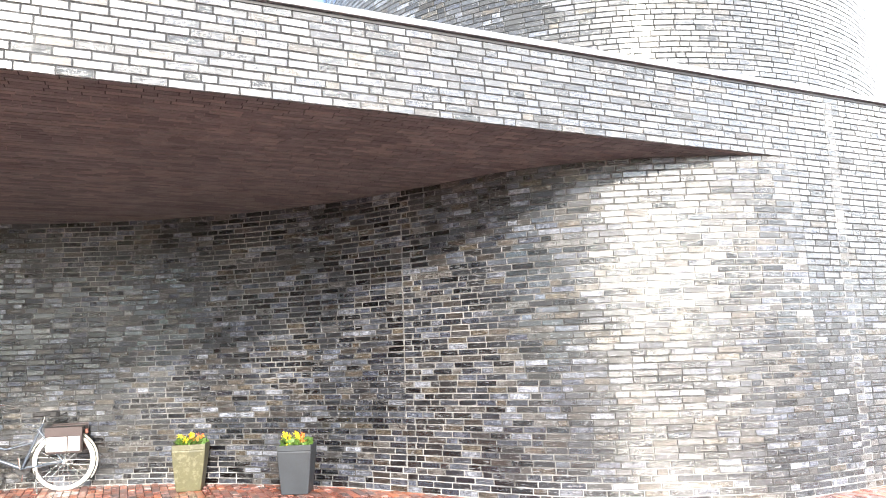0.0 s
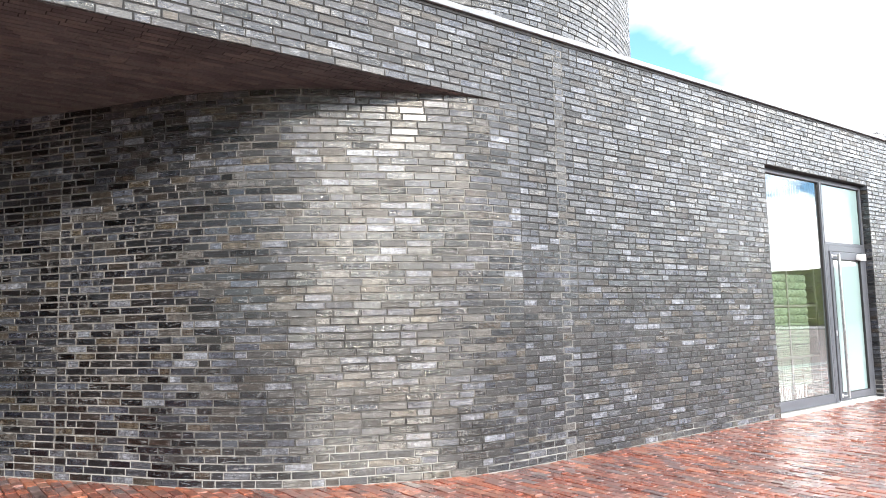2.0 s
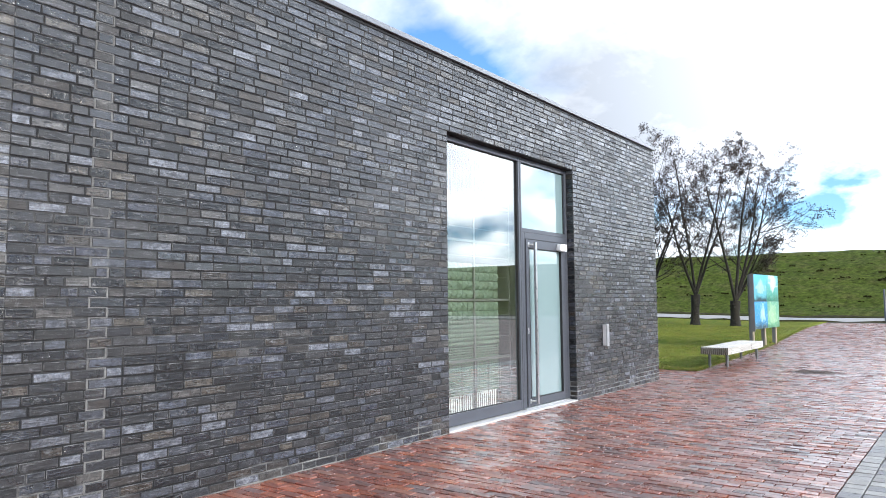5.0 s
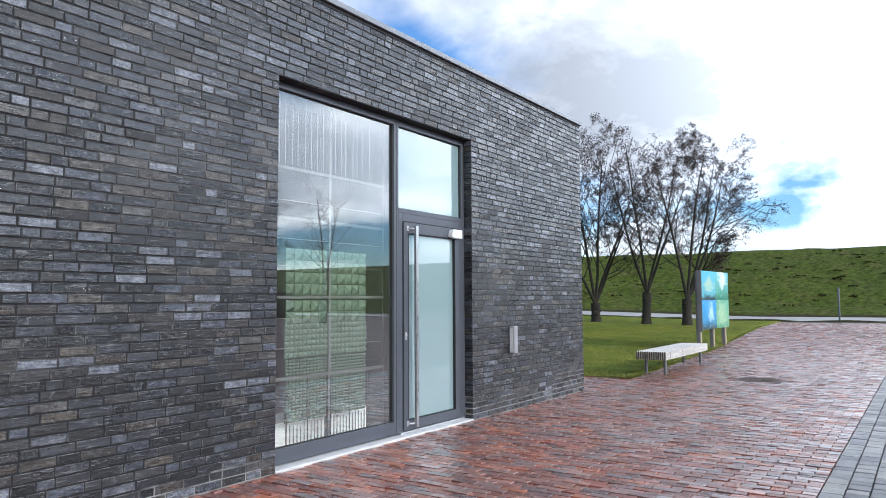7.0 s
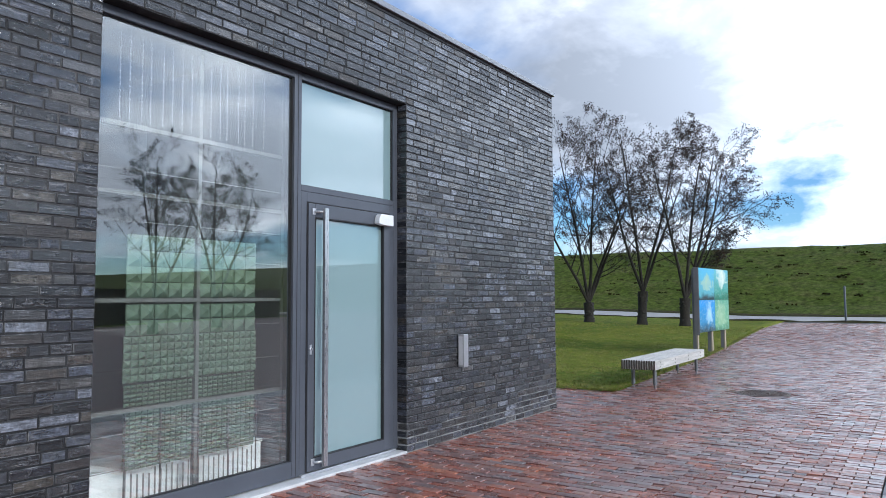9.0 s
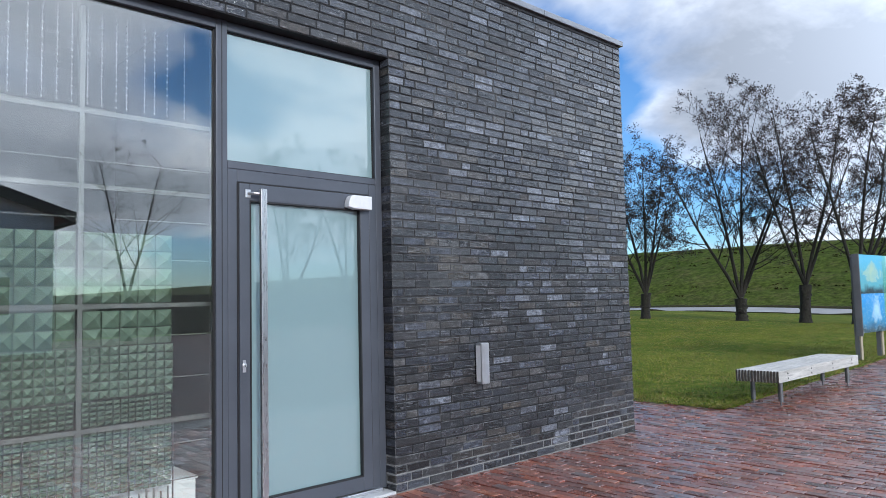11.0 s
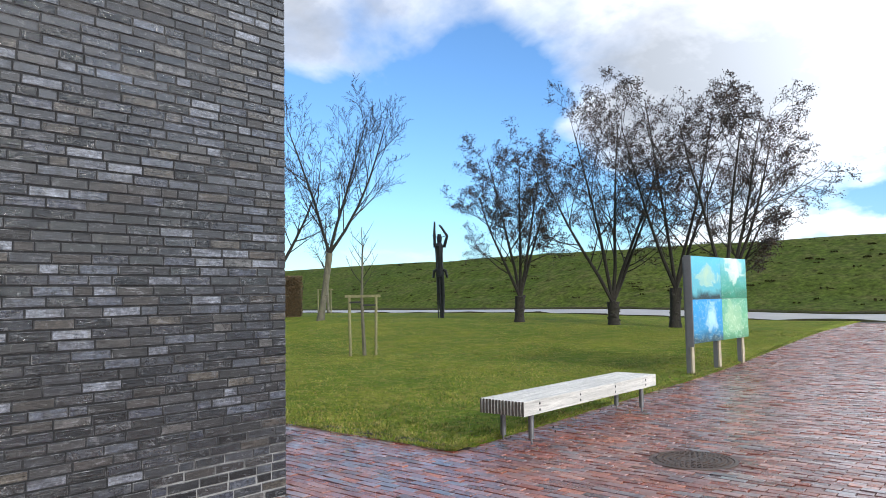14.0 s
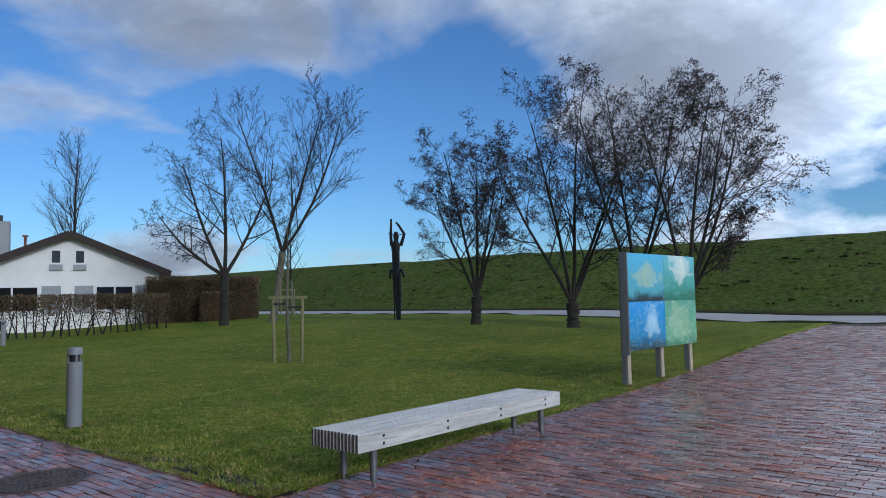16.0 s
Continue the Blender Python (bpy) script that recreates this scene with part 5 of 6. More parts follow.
def planter(x, y, height, top_w, foot_w, mat, label, turn):
    t = thing("planter", Matrix.Translation((x, y, 0.0)) @ pose(0, 0, 0, 0, 0, turn), label, "planter", "planters by the curved wall")
    g = Geo()
    rings = [(foot_w * 0.97, 0.0), (foot_w, 0.01), (foot_w + (top_w - foot_w) * 0.55, height * 0.45), (top_w, height * 0.86), (top_w * 0.965, height * 0.875), (top_w, height * 0.89), (top_w, height), (top_w * 0.88, height), (top_w * 0.86, height - 0.07)]
    for w, h in rings:
        g.v += [(-w / 2, -w / 2, h), (w / 2, -w / 2, h), (w / 2, w / 2, h), (-w / 2, w / 2, h)]
    for i in range(len(rings) - 1):
        for k in range(4):
            a, b = i * 4 + k, i * 4 + (k + 1) % 4
            g.f.append((a, b, b + 4, a + 4))
    g.f.append((3, 2, 1, 0))
    put("pot", g, mat, t, bevel=0.008)
    box("soil", -top_w * 0.42, top_w * 0.42, -top_w * 0.42, top_w * 0.42, height - 0.09, height - 0.035, M_SOIL, t)
    rnd = random.Random(int(x * 100))
    leaves = Geo()
    for _ in range(240):
        p = Vector((rnd.uniform(-0.4, 0.4) * top_w, rnd.uniform(-0.4, 0.4) * top_w, height - 0.03 + rnd.uniform(0, 0.07)))
        leaf_quad(leaves, p, Vector((rnd.uniform(-1, 1), rnd.uniform(-1, 1), rnd.uniform(0, 1))).normalized(), rnd.uniform(0.04, 0.08))
    plant = put("pansy_foliage", leaves, M_GREENLEAF, t, label="low pansy leaves")
    for k in range(13):
        yellow = k < 8
        c = Vector((rnd.uniform(-0.38, 0.05) * top_w if yellow else rnd.uniform(-0.05, 0.38) * top_w, rnd.uniform(-0.38, 0.2) * top_w, height + rnd.uniform(0.02, 0.11)))
        g = Geo()
        for j in range(5):
            a = 2 * math.pi * j / 5 + rnd.random()
            d = Vector((math.cos(a), -0.45, math.sin(a) * 0.8 + 0.3)).normalized()
            leaf_quad(g, c, d, 0.045)
        put("flower", g, M_YELLOW if yellow else M_ORANGE, plant)


planter(0.86, 9.28, 0.54, 0.38, 0.28, M_POT_OLIVE, "tapered olive-green square planter with yellow pansies", -14)
planter(1.93, 8.33, 0.54, 0.38, 0.30, M_POT_GREY, "tapered slate-grey square planter with yellow and orange pansies", -24)


def bicycle():
    """City bicycle parked along the wall; local x runs from the rear wheel to the front one."""
    t = thing("bicycle", Matrix.Translation((-0.54, 10.18, 0)) @ pose(0, 0, 0, -4, 0, 171) @ Matrix.Scale(1.03, 4), "dark blue city bicycle with cream tyres and panniers", "bicycle")
    R, base = 0.345, 1.10

    def wheel(x):
        m = Matrix.Translation((x, 0, R)) @ pose(0, 0, 0, 90)
        g = Geo()
        g.ring(m, R - 0.021, 0.021, 56, 10)
        w = put("wheel", g, M_TYRE_WHITE, t, smooth=True, label="wheel with cream tyre")
        g = Geo()
        g.ring(m, R - 0.047, 0.010, 48, 6)
        put("rim", g, M_CHROME, w, smooth=True)
        g = Geo()
        g.lathe([(0.022, -0.05), (0.022, 0.05)], m=m, sides=14)
        put("hub", g, M_CHROME, w, smooth=True)
        g = Geo()
        for k in range(28):
            a = 2 * math.pi * k / 28
            off = 0.35 if k % 2 else -0.35
            g.tube([m @ Vector((0.02 * math.cos(a + off * 4), 0.02 * math.sin(a + off * 4), 0.03 * (1 if k % 4 < 2 else -1))), m @ Vector(((R - 0.05) * math.cos(a), (R - 0.05) * math.sin(a), 0))], 0.0014, 4)
        put("spoke_set", g, M_CHROME, w)

    wheel(0)
    wheel(base)
    bb, seat_top, head_lo, head_hi = (0.45, 0, 0.29), (0.24, 0, 0.80), (0.93, 0, 0.60), (0.88, 0, 0.83)
    for pts, r in (([bb, seat_top], 0.016), ([bb, (0.70, 0, 0.40), head_lo], 0.020), ([(0.34, 0, 0.58), (0.62, 0, 0.52), head_lo], 0.014), ([head_lo, head_hi], 0.019)):
        g = Geo()
        g.tube(pts, r, 12)
        put("frame_tube", g, M_BIKE, t, smooth=True)
    for s in (-0.06, 0.06):
        for pts in ([(0, s, R), (0.29, s * 0.4, 0.74)], [(0, s, R), (0.45, s * 0.6, 0.29)]):
            g = Geo()
            g.tube(pts, 0.009, 8)
            put("stay", g, M_BIKE, t, smooth=True)
        g = Geo()
        g.tube([(0.94, s, 0.58), (1.0, s, 0.48), (base, s, R)], 0.012, 8)
        put("fork_blade", g, M_BIKE, t, smooth=True)
    for x, a0, a1 in ((0, 20, 215), (base, 10, 170)):
        g = Geo()
        n = 22
        for k in range(n + 1):
            a = radians(a0 + (a1 - a0) * k / n)
            for w, dr in ((-0.028, 0.0), (-0.018, 0.012), (0.018, 0.012), (0.028, 0.0)):
                r = R + 0.018 + dr
                g.v.append((x + r * math.cos(a) * (1 if x else 1), w, R + r * math.sin(a)))
        for k in range(n):
            for j in range(3):
                a = k * 4 + j
                g.f.append((a, a + 1, a + 5, a + 4))
        ob = put("mudguard", g, M_TYRE_WHITE, t, smooth=True, label="pale mudguard")
        md = ob.modifiers.new("thick", "SOLIDIFY")
        md.thickness = 0.002
    g = Geo()
    g.tube([(0.24, 0, 0.80), (0.22, 0, 0.88)], 0.012, 10)
    put("seat_post", g, M_CHROME, t, smooth=True)
    g = Geo()
    o = 0
    for x, w, h in ((0.06, 0.02, 0.915), (0.08, 0.10, 0.925), (0.14, 0.105, 0.93), (0.21, 0.06, 0.925), (0.32, 0.025, 0.92), (0.35, 0.01, 0.91)):
        g.v += [(x, -w, h - 0.03), (x, -w * 0.7, h + 0.012), (x, w * 0.7, h + 0.012), (x, w, h - 0.03), (x, 0, h - 0.045)]
    for i in range(5):
        for k in range(5):
            a, b = i * 5 + k, i * 5 + (k + 1) % 5
            g.f.append((a, b, b + 5, a + 5))
    g.f += [(4, 3, 2, 1, 0), tuple(range(25, 30))]
    put("saddle", g, M_BLACK, t, bevel=0.006)
    g = Geo()
    g.tube([(0.87, 0, 0.83), (0.85, 0, 1.00)], 0.012, 10)
    put("stem", g, M_CHROME, t, smooth=True)
    g = Geo()
    g.tube([(0.62, -0.28, 0.98), (0.74, -0.27, 1.01), (0.87, -0.14, 1.03), (0.86, 0, 1.00), (0.87, 0.14, 1.03), (0.74, 0.27, 1.01), (0.62, 0.28, 0.98)], 0.011, 10)
    bars = put("handlebar", g, M_CHROME, t, smooth=True)
    for s in (-1, 1):
        g = Geo()
        g.tube([(0.62, 0.28 * s, 0.98), (0.73, 0.272 * s, 1.008)], 0.017, 10)
        put("grip", g, M_BLACK, bars, smooth=True)
    box("carrier", -0.22, 0.22, -0.06, 0.06, 0.735, 0.75, M_BLACK, t)
    for s in (-1, 1):
        y0, y1 = (0.07, 0.17) if s > 0 else (-0.17, -0.07)
        bag = box("pannier", -0.22, 0.17, y0, y1, 0.46, 0.76, M_BAG_BROWN, t, bevel=0.02, label="dark brown pannier with pale pocket")
        ya, yb_ = (0.171, 0.18) if s > 0 else (-0.18, -0.171)
        box("pocket", -0.06, 0.16, ya, yb_, 0.49, 0.655, M_BAG_WHITE, bag, bevel=0.003)
        box("pocket", -0.20, -0.075, ya, yb_, 0.49, 0.655, M_BAG_WHITE, bag, bevel=0.003)
        box("flap", -0.225, 0.175, ya, yb_ + 0.0, 0.665, 0.765, M_BAG_BROWN, bag, bevel=0.003)
    g = Geo()
    g.lathe([(0.085, -0.004), (0.085, 0.004)], m=Matrix.Translation((0.45, -0.05, 0.29)) @ pose(0, 0, 0, 90), sides=28)
    put("chainring", g, M_BLACK, t, smooth=True)
    box("chain_guard", 0.0, 0.50, -0.075, -0.060, 0.30, 0.385, M_BLACK, t, bevel=0.01)
    for s, dz in ((-1, -0.165), (1, 0.165)):
        g = Geo()
        g.tube([(0.45, 0.075 * s, 0.29), (0.47, 0.085 * s, 0.29 + dz)], 0.010, 8)
        crank = put("crank", g, M_CHROME, t, smooth=True)
        box("pedal", 0.43, 0.52, 0.09 * s - 0.03 + 0.035 * s, 0.09 * s + 0.03 + 0.035 * s, 0.28 + dz, 0.305 + dz, M_BLACK, crank, bevel=0.004)
    box("rear_lamp", -0.255, -0.225, -0.03, 0.03, 0.66, 0.71, M_TILE, t, bevel=0.004, label="red rear lamp")
    g = Geo()
    g.tube([(0.30, 0.05, 0.26), (0.24, 0.16, 0.02)], 0.008, 8)
    put("kickstand", g, M_CHROME, t, smooth=True)


bicycle()

# ---- what the panes mirror: house, trees and a hedge across the square ----
t2, r2 = house(Matrix.Translation((17.5, -17.0, 0)) @ pose(0, 0, 0, 0, 0, 180), 13.0, 10.0, 4.6, 7.0, "dark-roofed house across the square")
for a in (1.2, 4.0, 7.4, 10.2):
    house_window(t2, a, a + 1.4, 1.2, 2.6)
box("chimney", 1.2, 2.1, 3.0, 3.9, 4.6, 8.6, M_BARGE, t2, label="dark brick chimney")
far_args = dict(bark=M_BARK, twig=M_TWIG, spread=0.8, kids=(11, 5, 4, 3), levels=4, group="trees across the square", first=0.22, lift=0.06, stem_r=0.36, wander=0.08)
tree(22.0, -23.0, 9.0, 121, "bare tree across the square", ((-0.2, 0.2, 1, 0.95), (0.25, -0.1, 1, 1.0)), 0.2, 0.2, **far_args)
tree(27.0, -18.0, 8.4, 122, "bare tree across the square", ((-0.3, 0.2, 1, 0.9), (0.1, -0.1, 1, 1.0), (0.4, 0.1, 1, 0.9)), 0.2, 0.16, leaves=0.3, **far_args)
tree(31.5, -19.5, 8.8, 123, "bare tree across the square", ((-0.3, 0.2, 1, 0.9), (0.1, -0.1, 1, 1.0), (0.35, 0.3, 1, 0.9)), 0.22, 0.16, leaves=0.3, **far_args)
tree(35.0, -17.0, 7.8, 124, "bare tree across the square", ((-0.2, 0.1, 1, 0.95), (0.3, -0.1, 1, 0.9)), 0.18, 0.2, **far_args)
hedge("hedge", (-6.0, -31.0), (44.0, -29.0), -0.06, 2.3, 1.6, 12000, 44, "long brown hedge bounding the square")


def grass_blades():
    """Short blades over the near part of the lawn, and tufts along its edge."""
    rng = np.random.default_rng(3)
    n = 230000
    r = rng.random((n, 4))
    x = LAWN_X + 0.02 + (r[:, 0] ** 1.6) * 19.0
    y = lawn_edge(x) + 0.01 + (r[:, 1] ** 1.3) * 18.0
    # blades crowd into clumps with thinner turf between
    x = x + 0.05 * np.sin(x * 9.1 + 3.0 * np.sin(y * 5.3)) + 0.10 * np.sin(x * 2.3 + y * 3.1)
    y = y + 0.05 * np.sin(y * 10.3 + 3.0 * np.sin(x * 6.1))
    x, y = np.maximum(x, LAWN_X + 0.02), np.maximum(y, lawn_edge(x) + 0.01)
    edge = rng.random(n) < 0.05
    y = np.where(edge, lawn_edge(x) - 0.02 + 0.08 * r[:, 1], y)
    side = rng.random(n) < 0.025
    x = np.where(side, LAWN_X - 0.02 + 0.08 * r[:, 0], x)
    z = np.array([rise(a, b) for a, b in zip(x, y)]) + 0.008
    h = 0.010 + 0.034 * r[:, 2] ** 2
    a = r[:, 3] * 2 * math.pi
    w = 0.0055
    lean = (rng.random((n, 2)) - 0.5) * 0.06
    v = np.empty((n, 3, 3))
    v[:, 0] = np.stack([x - w * np.cos(a), y - w * np.sin(a), z], 1)
    v[:, 1] = np.stack([x + w * np.cos(a), y + w * np.sin(a), z], 1)
    v[:, 2] = np.stack([x + lean[:, 0], y + lean[:, 1], z + h], 1)
    me = bpy.data.meshes.new("grass")
    me.from_pydata(v.reshape(-1, 3).tolist(), [], np.arange(3 * n).reshape(-1, 3).tolist())
    me.materials.append(M_BLADE)
    tagged(new("grass", me), "short uneven blades of lawn grass", "grass", kind="stuff")


def lawn_tufts():
    """Longer tufts and a few fallen leaves near the lawn's edges."""
    rnd = random.Random(9)
    g, litter = Geo(), Geo()
    for _ in range(170):
        x = LAWN_X + 0.1 + rnd.random() ** 1.4 * 11
        y = lawn_edge(x) + rnd.random() ** 1.5 * 9
        z = rise(x, y) + 0.008
        for _ in range(16):
            a = rnd.uniform(0, 6.28)
            p = Vector((x + 0.09 * rnd.gauss(0, 1), y + 0.09 * rnd.gauss(0, 1), z))
            o = len(g.v)
            h = rnd.uniform(0.03, 0.085)
            w = Vector((math.cos(a), math.sin(a), 0)) * 0.004
            tip = Vector((rnd.uniform(-0.04, 0.04), rnd.uniform(-0.04, 0.04), h))
            g.v += [tuple(p - w), tuple(p + w), tuple(p + tip)]
            g.f.append((o, o + 1, o + 2))
    for _ in range(260):
        x = LAWN_X + rnd.uniform(-0.6, 10)
        y = lawn_edge(max(x, LAWN_X)) + rnd.gauss(0, 0.35)
        if x < LAWN_X:
            y = rnd.uniform(5.3, 11)
        leaf_quad(litter, Vector((x, y, rise(x, y) + 0.022)), Vector((rnd.uniform(-1, 1), rnd.uniform(-1, 1), rnd.uniform(0, 0.15))).normalized(), rnd.uniform(0.02, 0.045))
    put("grass_tufts", g, M_BLADE, label="longer tufts of grass in the lawn", category="grass", kind="stuff")
    put("leaf_litter", litter, M_HEDGE, label="scattered small brown fallen leaves", category="leaves", kind="stuff")


grass_blades()
lawn_tufts()

# ---- pieces of the walls and pavements ----


def brick_shape(length, height, depth=0.016, chamfer=0.0045):
    """Corners of a brick whose face lies in y = 0, with its left foot at the origin; the body goes to +y."""
    c, out = chamfer, []
    for inset, y in ((c, 0.0), (0.0, c), (0.0, depth)):
        out += [(inset, y, inset), (length - inset, y, inset), (length - inset, y, height - inset), (inset, y, height - inset)]
    return out


PERPEND = 0.008
BRICK_FACES = [(0, 1, 2, 3)] + [(4 + k, 4 + (k + 1) % 4, (k + 1) % 4, k) for k in range(4)] + [(8 + k, 8 + (k + 1) % 4, 4 + (k + 1) % 4, 4 + k) for k in range(4)]


def course_of(rnd, a, b, first):
    """Wild bond between a and b: a list of (start, length)."""
    out, u = [], a
    start = rnd.choice((0.108, 0.108, 0.168)) if first else rnd.choice((0.228, 0.228, 0.15))
    out.append((u, min(start, b - a)))
    u += start + PERPEND
    heads = 0
    while b - u > 0.05:
        left = b - u
        if rnd.random() < 0.22 and heads < 2:
            length, heads = rnd.choice((0.108, 0.108, 0.14)), heads + 1
        else:
            length, heads = 0.228 + rnd.choice((-0.01, 0.0, 0.0, 0.01)), 0
        if left < length + 0.07:
            length = left if left <= 0.24 else left / 2 - PERPEND / 2
        out.append((u, length))
        u += length + PERPEND
    return out


def joined(name, items, mat, parent, kind_label):
    """items: (pose, length, height, depth). One mesh of many bricks."""
    base = np.array(BRICK_FACES)
    allv, allf, n = [], [], 0
    for m, length, height, depth in items:
        c = np.array(brick_shape(length, height, depth, 0.0018 if mat is M_PAVER_J else 0.0045))
        r = np.array(m)
        allv.append(c @ r[:3, :3].T + r[:3, 3])
        allf.append(base + n)
        n += 12
    if not allv:
        return None
    me = bpy.data.meshes.new(name)
    me.from_pydata(np.concatenate(allv).tolist(), [], np.concatenate(allf).tolist())
    me.materials.append(mat)
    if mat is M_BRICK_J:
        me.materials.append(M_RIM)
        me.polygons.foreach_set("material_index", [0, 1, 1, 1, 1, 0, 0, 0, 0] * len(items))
    ob = new(name, me)
    ob.parent = parent
    return tagged(ob, kind_label, kind="stuff")


SHARED = {}


def single(name, m, length, height, depth, mat, parent):
    """One brick as an object; alike bricks share a mesh."""
    key = (name, round(length, 2), height, depth)
    if key not in SHARED:
        me = bpy.data.meshes.new(name)
        me.from_pydata(brick_shape(round(length, 2), height, depth, 0.0018 if mat is M_PAVER else 0.0045), [], BRICK_FACES)
        me.materials.append(mat)
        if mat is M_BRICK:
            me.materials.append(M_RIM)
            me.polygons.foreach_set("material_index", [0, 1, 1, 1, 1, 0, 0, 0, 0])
        SHARED[key] = me
    ob = new(name, SHARED[key])
    ob.parent = parent
    ob.matrix_basis = m
    return ob


def wobble(rnd, amount=0.0016):
    return pose(0, rnd.uniform(-amount, amount), rnd.uniform(-0.001, 0.001), rnd.uniform(-1.1, 1.1), rnd.uniform(-0.25, 0.25), rnd.uniform(-0.9, 0.9))


BH = COURSE - 0.009


def lay_front():
    rnd = random.Random(11)
    near, rest, over = [], [], []
    for c in range(int(round(WALL_TOP / COURSE))):
        z = c * COURSE + 0.005
        spans = []
        joint = 7.02 + (0.0 if c % 2 else 0.12)
        if z < WIN_TOP - 0.03:
            if z < SOFFIT_Z - 0.02:
                spans.append((PLAN[0].x, joint - 0.014))
            spans += [(joint, WIN_L), (WIN_R, CORNER_X)]
        else:
            spans += [(-8.0, joint - 0.014) if z >= SOFFIT_Z - 0.02 else (PLAN[0].x, joint - 0.014), (joint, CORNER_X)]
        for a, b in spans:
            for u, length in course_of(rnd, a, b, c % 2 == 0 and a > 5):
                m = Matrix.Translation((u, WALL_Y, z)) @ wobble(rnd)
                item = (m, length, BH, 0.020)
                if u < PLAN[0].x - 0.01:
                    over.append(item)
                elif 14.0 < u < 16.3 and 0.3 < z < 2.6:
                    near.append(item)
                else:
                    rest.append(item)
    for item in near[:300]:
        single("brick", *item, M_BRICK, wall_front)
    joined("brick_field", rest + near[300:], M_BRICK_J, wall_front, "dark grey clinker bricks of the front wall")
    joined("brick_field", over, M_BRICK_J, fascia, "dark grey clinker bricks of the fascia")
    # underside of the fascia and returns at the window
    side, low = [], []
    for c in range(int(round(WIN_TOP / COURSE))):
        z = c * COURSE + 0.005
        for x, turn in ((WIN_L, 90), (WIN_R, -90)):
            at = [(0.0, 0.108), (0.12, 0.05)] if c % 2 else [(0.0, 0.17)]
            for d, length in at:
                m = Matrix.Translation((x, WALL_Y + (d if turn > 0 else d + length), z)) @ pose(0, 0, 0, 0, 0, turn) @ Matrix.Translation((0, -0.002, 0))
                side.append((m, length, BH, 0.006))
    joined("reveal_bricks", side, M_BRICK_J, wall_front, "dark bricks of the window reveals")
    east = []
    for c in range(int(round(WALL_TOP / COURSE))):
        z = c * COURSE + 0.005
        for u, length in course_of(rnd, WALL_Y + 0.018, 20.0, c % 2 == 1):
            east.append((Matrix.Translation((CORNER_X, u, z)) @ pose(0, 0, 0, 0, 0, 90) @ wobble(rnd), length, BH, 0.020))
    joined("brick_field", east, M_BRICK_J, wall_east, "dark grey clinker bricks of the end wall")


def lay_curve():
    rnd = random.Random(12)
    near, rest = [], []
    joint = next(s for s, p in zip(ARC, PLAN) if p.y > 7.5)
    for c in range(int(round(SOFFIT_Z / COURSE))):
        z = c * COURSE + 0.005
        j = joint + (0.0 if c % 2 else 0.12)
        for a, b in ((0.0, j - 0.012), (j, ARC[-1] - 0.3)):
            for u, length in course_of(rnd, a, b, c % 2 == 1):
                m = along_curve(u + length / 2) @ Matrix.Translation((-length / 2, 0, z)) @ wobble(rnd)
                (near if 0.7 < u < 2.9 and 0.5 < z < 2.4 else rest).append((m, length, BH, 0.020))
    for item in near[:300]:
        single("brick", *item, M_BRICK, wall_curved)
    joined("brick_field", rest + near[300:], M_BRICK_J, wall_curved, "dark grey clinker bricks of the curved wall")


def lay_tower():
    rnd = random.Random(13)
    items = []
    for c in range(int((TOWER_TOP - WALL_TOP) / COURSE)):
        z = WALL_TOP - 0.05 + c * COURSE
        a0, a1 = math.radians(160), math.radians(375)
        for u, length in course_of(rnd, a0 * TOWER_R, a1 * TOWER_R, c % 2 == 1):
            a = (u + length / 2) / TOWER_R
            m = Matrix.Translation((TOWER_C[0] + TOWER_R * math.cos(a), TOWER_C[1] + TOWER_R * math.sin(a), z)) @ Matrix.Rotation(a + math.pi / 2, 4, "Z")
            items.append((m @ Matrix.Translation((-length / 2, 0, 0)) @ wobble(rnd), length, BH, 0.020))
    joined("brick_field", items, M_BRICK_J, tower, "dark grey clinker bricks of the drum")


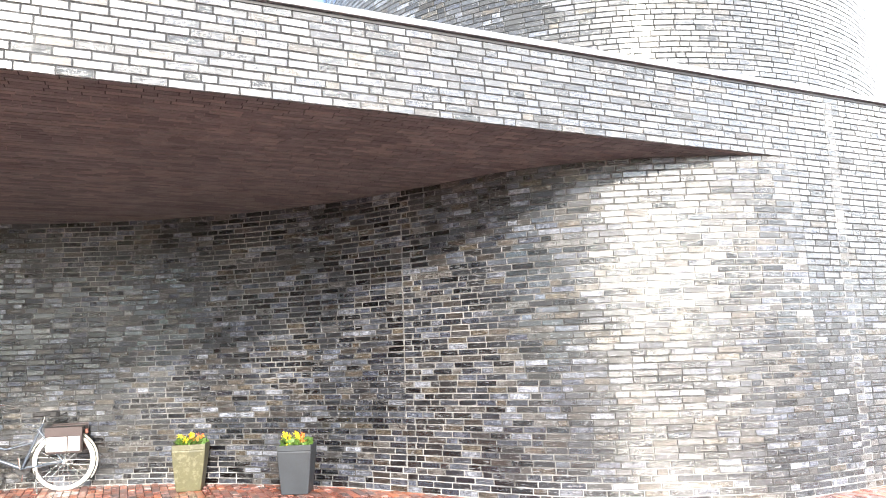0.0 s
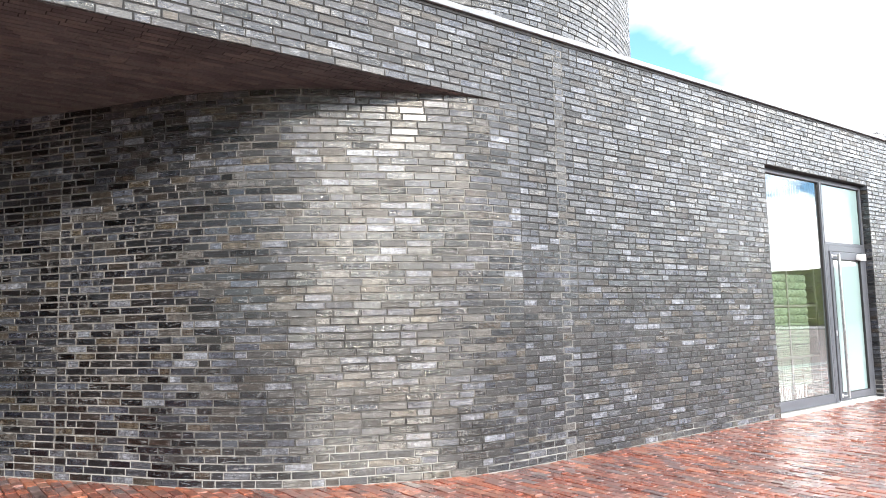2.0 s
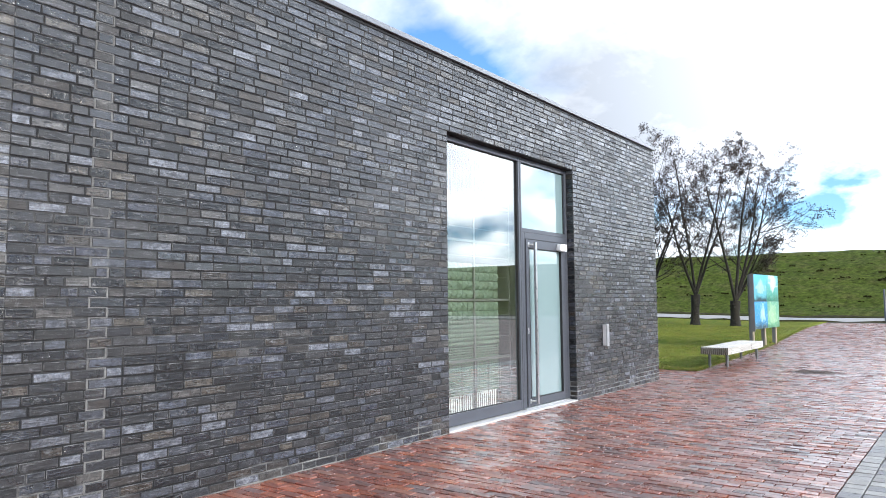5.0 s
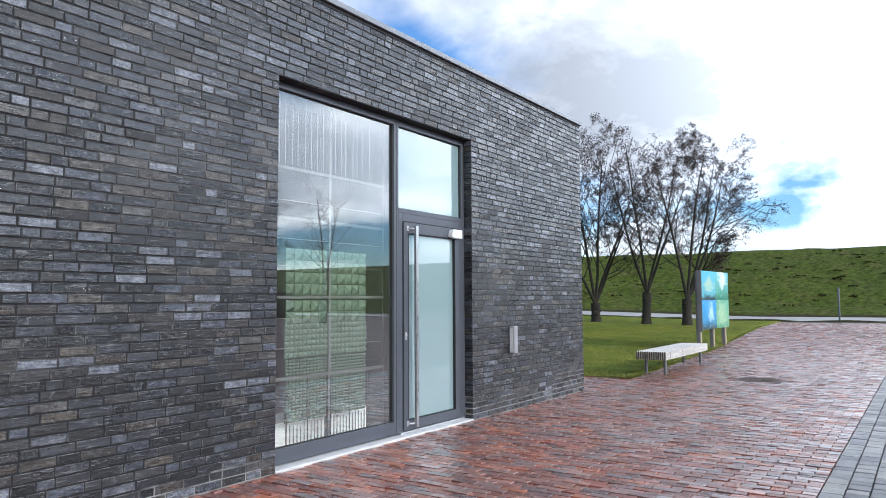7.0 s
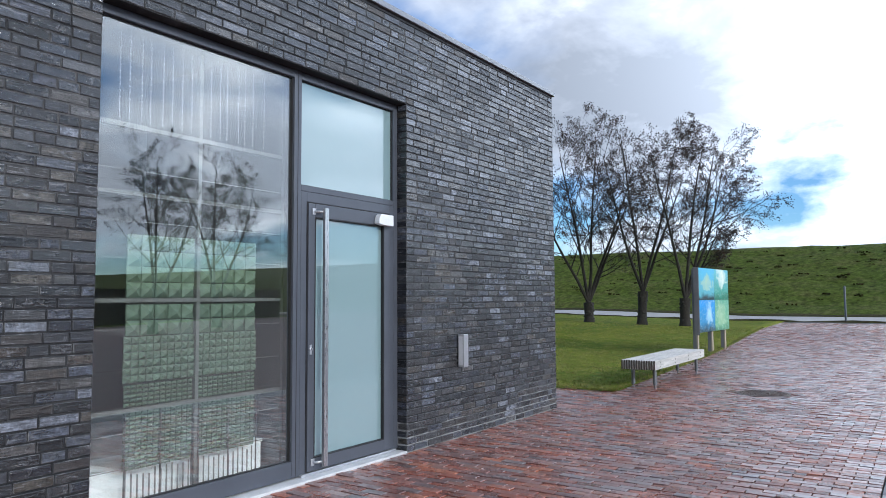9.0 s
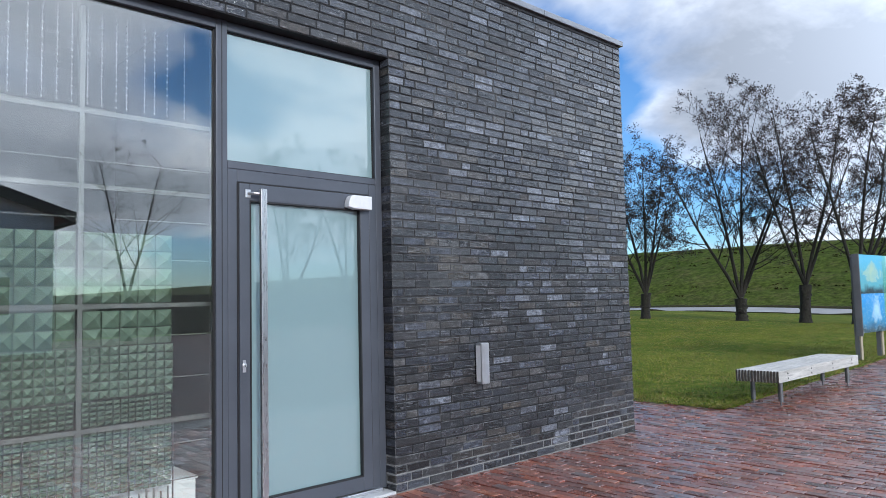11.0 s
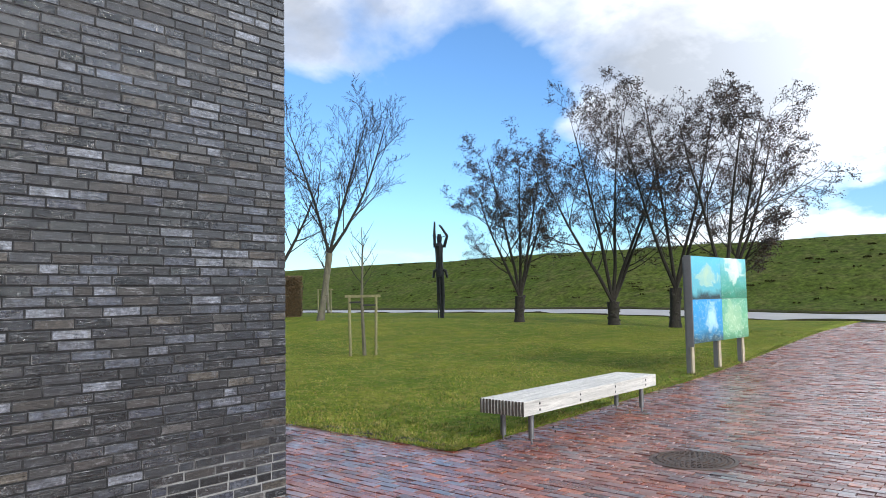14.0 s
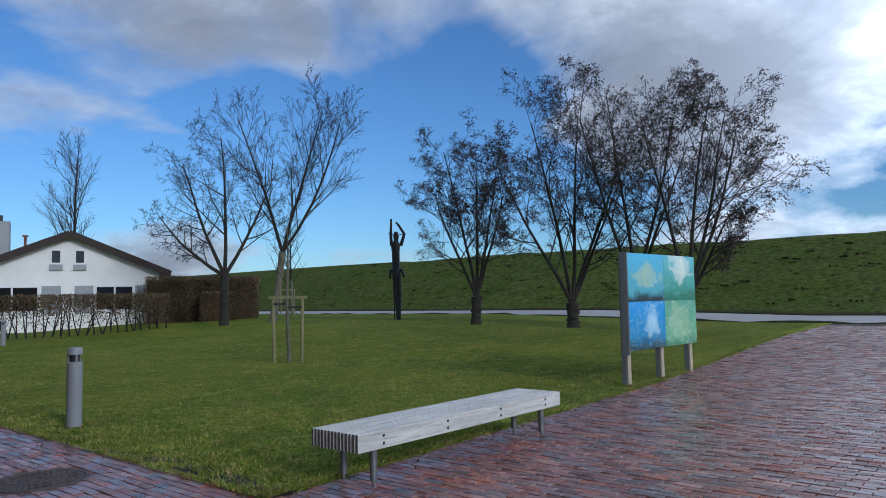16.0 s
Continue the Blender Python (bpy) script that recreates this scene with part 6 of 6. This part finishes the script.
def lay_pavers():
    """Clinkers laid flat, long side across the walk, in running bond."""
    rnd = random.Random(14)
    near, west, east = [], [], []
    pitch_x, pitch_y, gap = 0.089, 0.212, 0.010
    i = 0
    x = -4.0
    flat = pose(0, 0, 0, -90)
    while x < 44.5:
        top = WALL_Y - 0.004 if 6.2 < x < CORNER_X - 0.02 else (12.0 if x < LAWN_X else lawn_edge(x) - 0.03)
        if x < 6.2:
            top = WALL_Y + 4.5
        if x < 3.4:
            top = 10.9
        y = PAVE_Y0
        half = i % 2
        while y < top - 0.03:
            length = min((pitch_y / 2 if half else pitch_y + rnd.uniform(-0.004, 0.004)) - gap, top - y)
            cx, cy = x + pitch_x / 2, y + length / 2
            if not any((cx - a) ** 2 + (cy - b) ** 2 < (r + 0.07) ** 2 for a, b, r in MANHOLES):
                z = rise(cx, cy)
                m = Matrix.Translation((x + pitch_x - gap, y, z)) @ pose(0, 0, rnd.uniform(-0.004, 0.002), rnd.uniform(-0.7, 0.7), rnd.uniform(-1.5, 1.5), 90 + rnd.uniform(-0.6, 0.6)) @ flat
                item = (m, length, pitch_x - gap, 0.022)
                if 18.2 < x < 22.6 and 3.0 < y < 4.9:
                    near.append(item)
                elif x < LAWN_X:
                    west.append(item)
                else:
                    east.append(item)
            y += length + gap
            half = 0
        x += pitch_x
        i += 1
    for item in near[:300]:
        single("paver", *item, M_PAVER, bed_east)
    joined("paver_field", west, M_PAVER_J, bed, "wet red clinker pavers")
    joined("paver_field", east + near[300:], M_PAVER_J, bed_east, "wet red clinker pavers")


def lay_setts():
    """Two rows of grey granite setts along the edge of the red paving."""
    rnd = random.Random(15)
    items = []
    flat = pose(0, 0, 0, -90)
    for row in range(3):
        x = -4.0 + 0.07 * row
        while x < 30:
            length = rnd.uniform(0.13, 0.19)
            m = Matrix.Translation((x + 0.0, PAVE_Y0 - 0.155 * (row + 1), rise(x, 1.0) - rnd.uniform(0, 0.004))) @ pose(0, 0, 0.001, rnd.uniform(-1, 1), rnd.uniform(-1, 1), rnd.uniform(-1, 1)) @ flat
            items.append((m, length - 0.01, 0.145, 0.02))
            x += length
    joined("sett_field", items, M_SETT, bed, "grey granite setts")


def movement_joint(name, where, height, parent):
    """Toothed movement joint filled with paler mortar."""
    g = Geo()
    for c in range(int(round(height / COURSE))):
        u = 0.0 if c % 2 else 0.12
        z = c * COURSE
        g.quad_box(where @ Matrix.Translation((u - 0.008, 0.007, z + COURSE / 2)), 0.013, 0.008, COURSE)
        g.quad_box(where @ Matrix.Translation((0.05, 0.0075, z + 0.0005)), 0.13, 0.008, 0.008)
    put(name, g, M_JOINT, parent, label="toothed pale mortar joint")


movement_joint("movement_joint", Matrix.Translation((7.02, WALL_Y - 0.002, 0)), WALL_TOP, wall_front)
JOINT_U = next(s for s, p in zip(ARC, PLAN) if p.y > 7.5)
movement_joint("movement_joint", along_curve(JOINT_U - 0.006) @ pose(0, 0, 0, 0, 0, 180) @ Matrix.Translation((0, -0.012, 0)), SOFFIT_Z, wall_curved)
lay_front()
lay_curve()
lay_tower()
lay_pavers()
lay_setts()
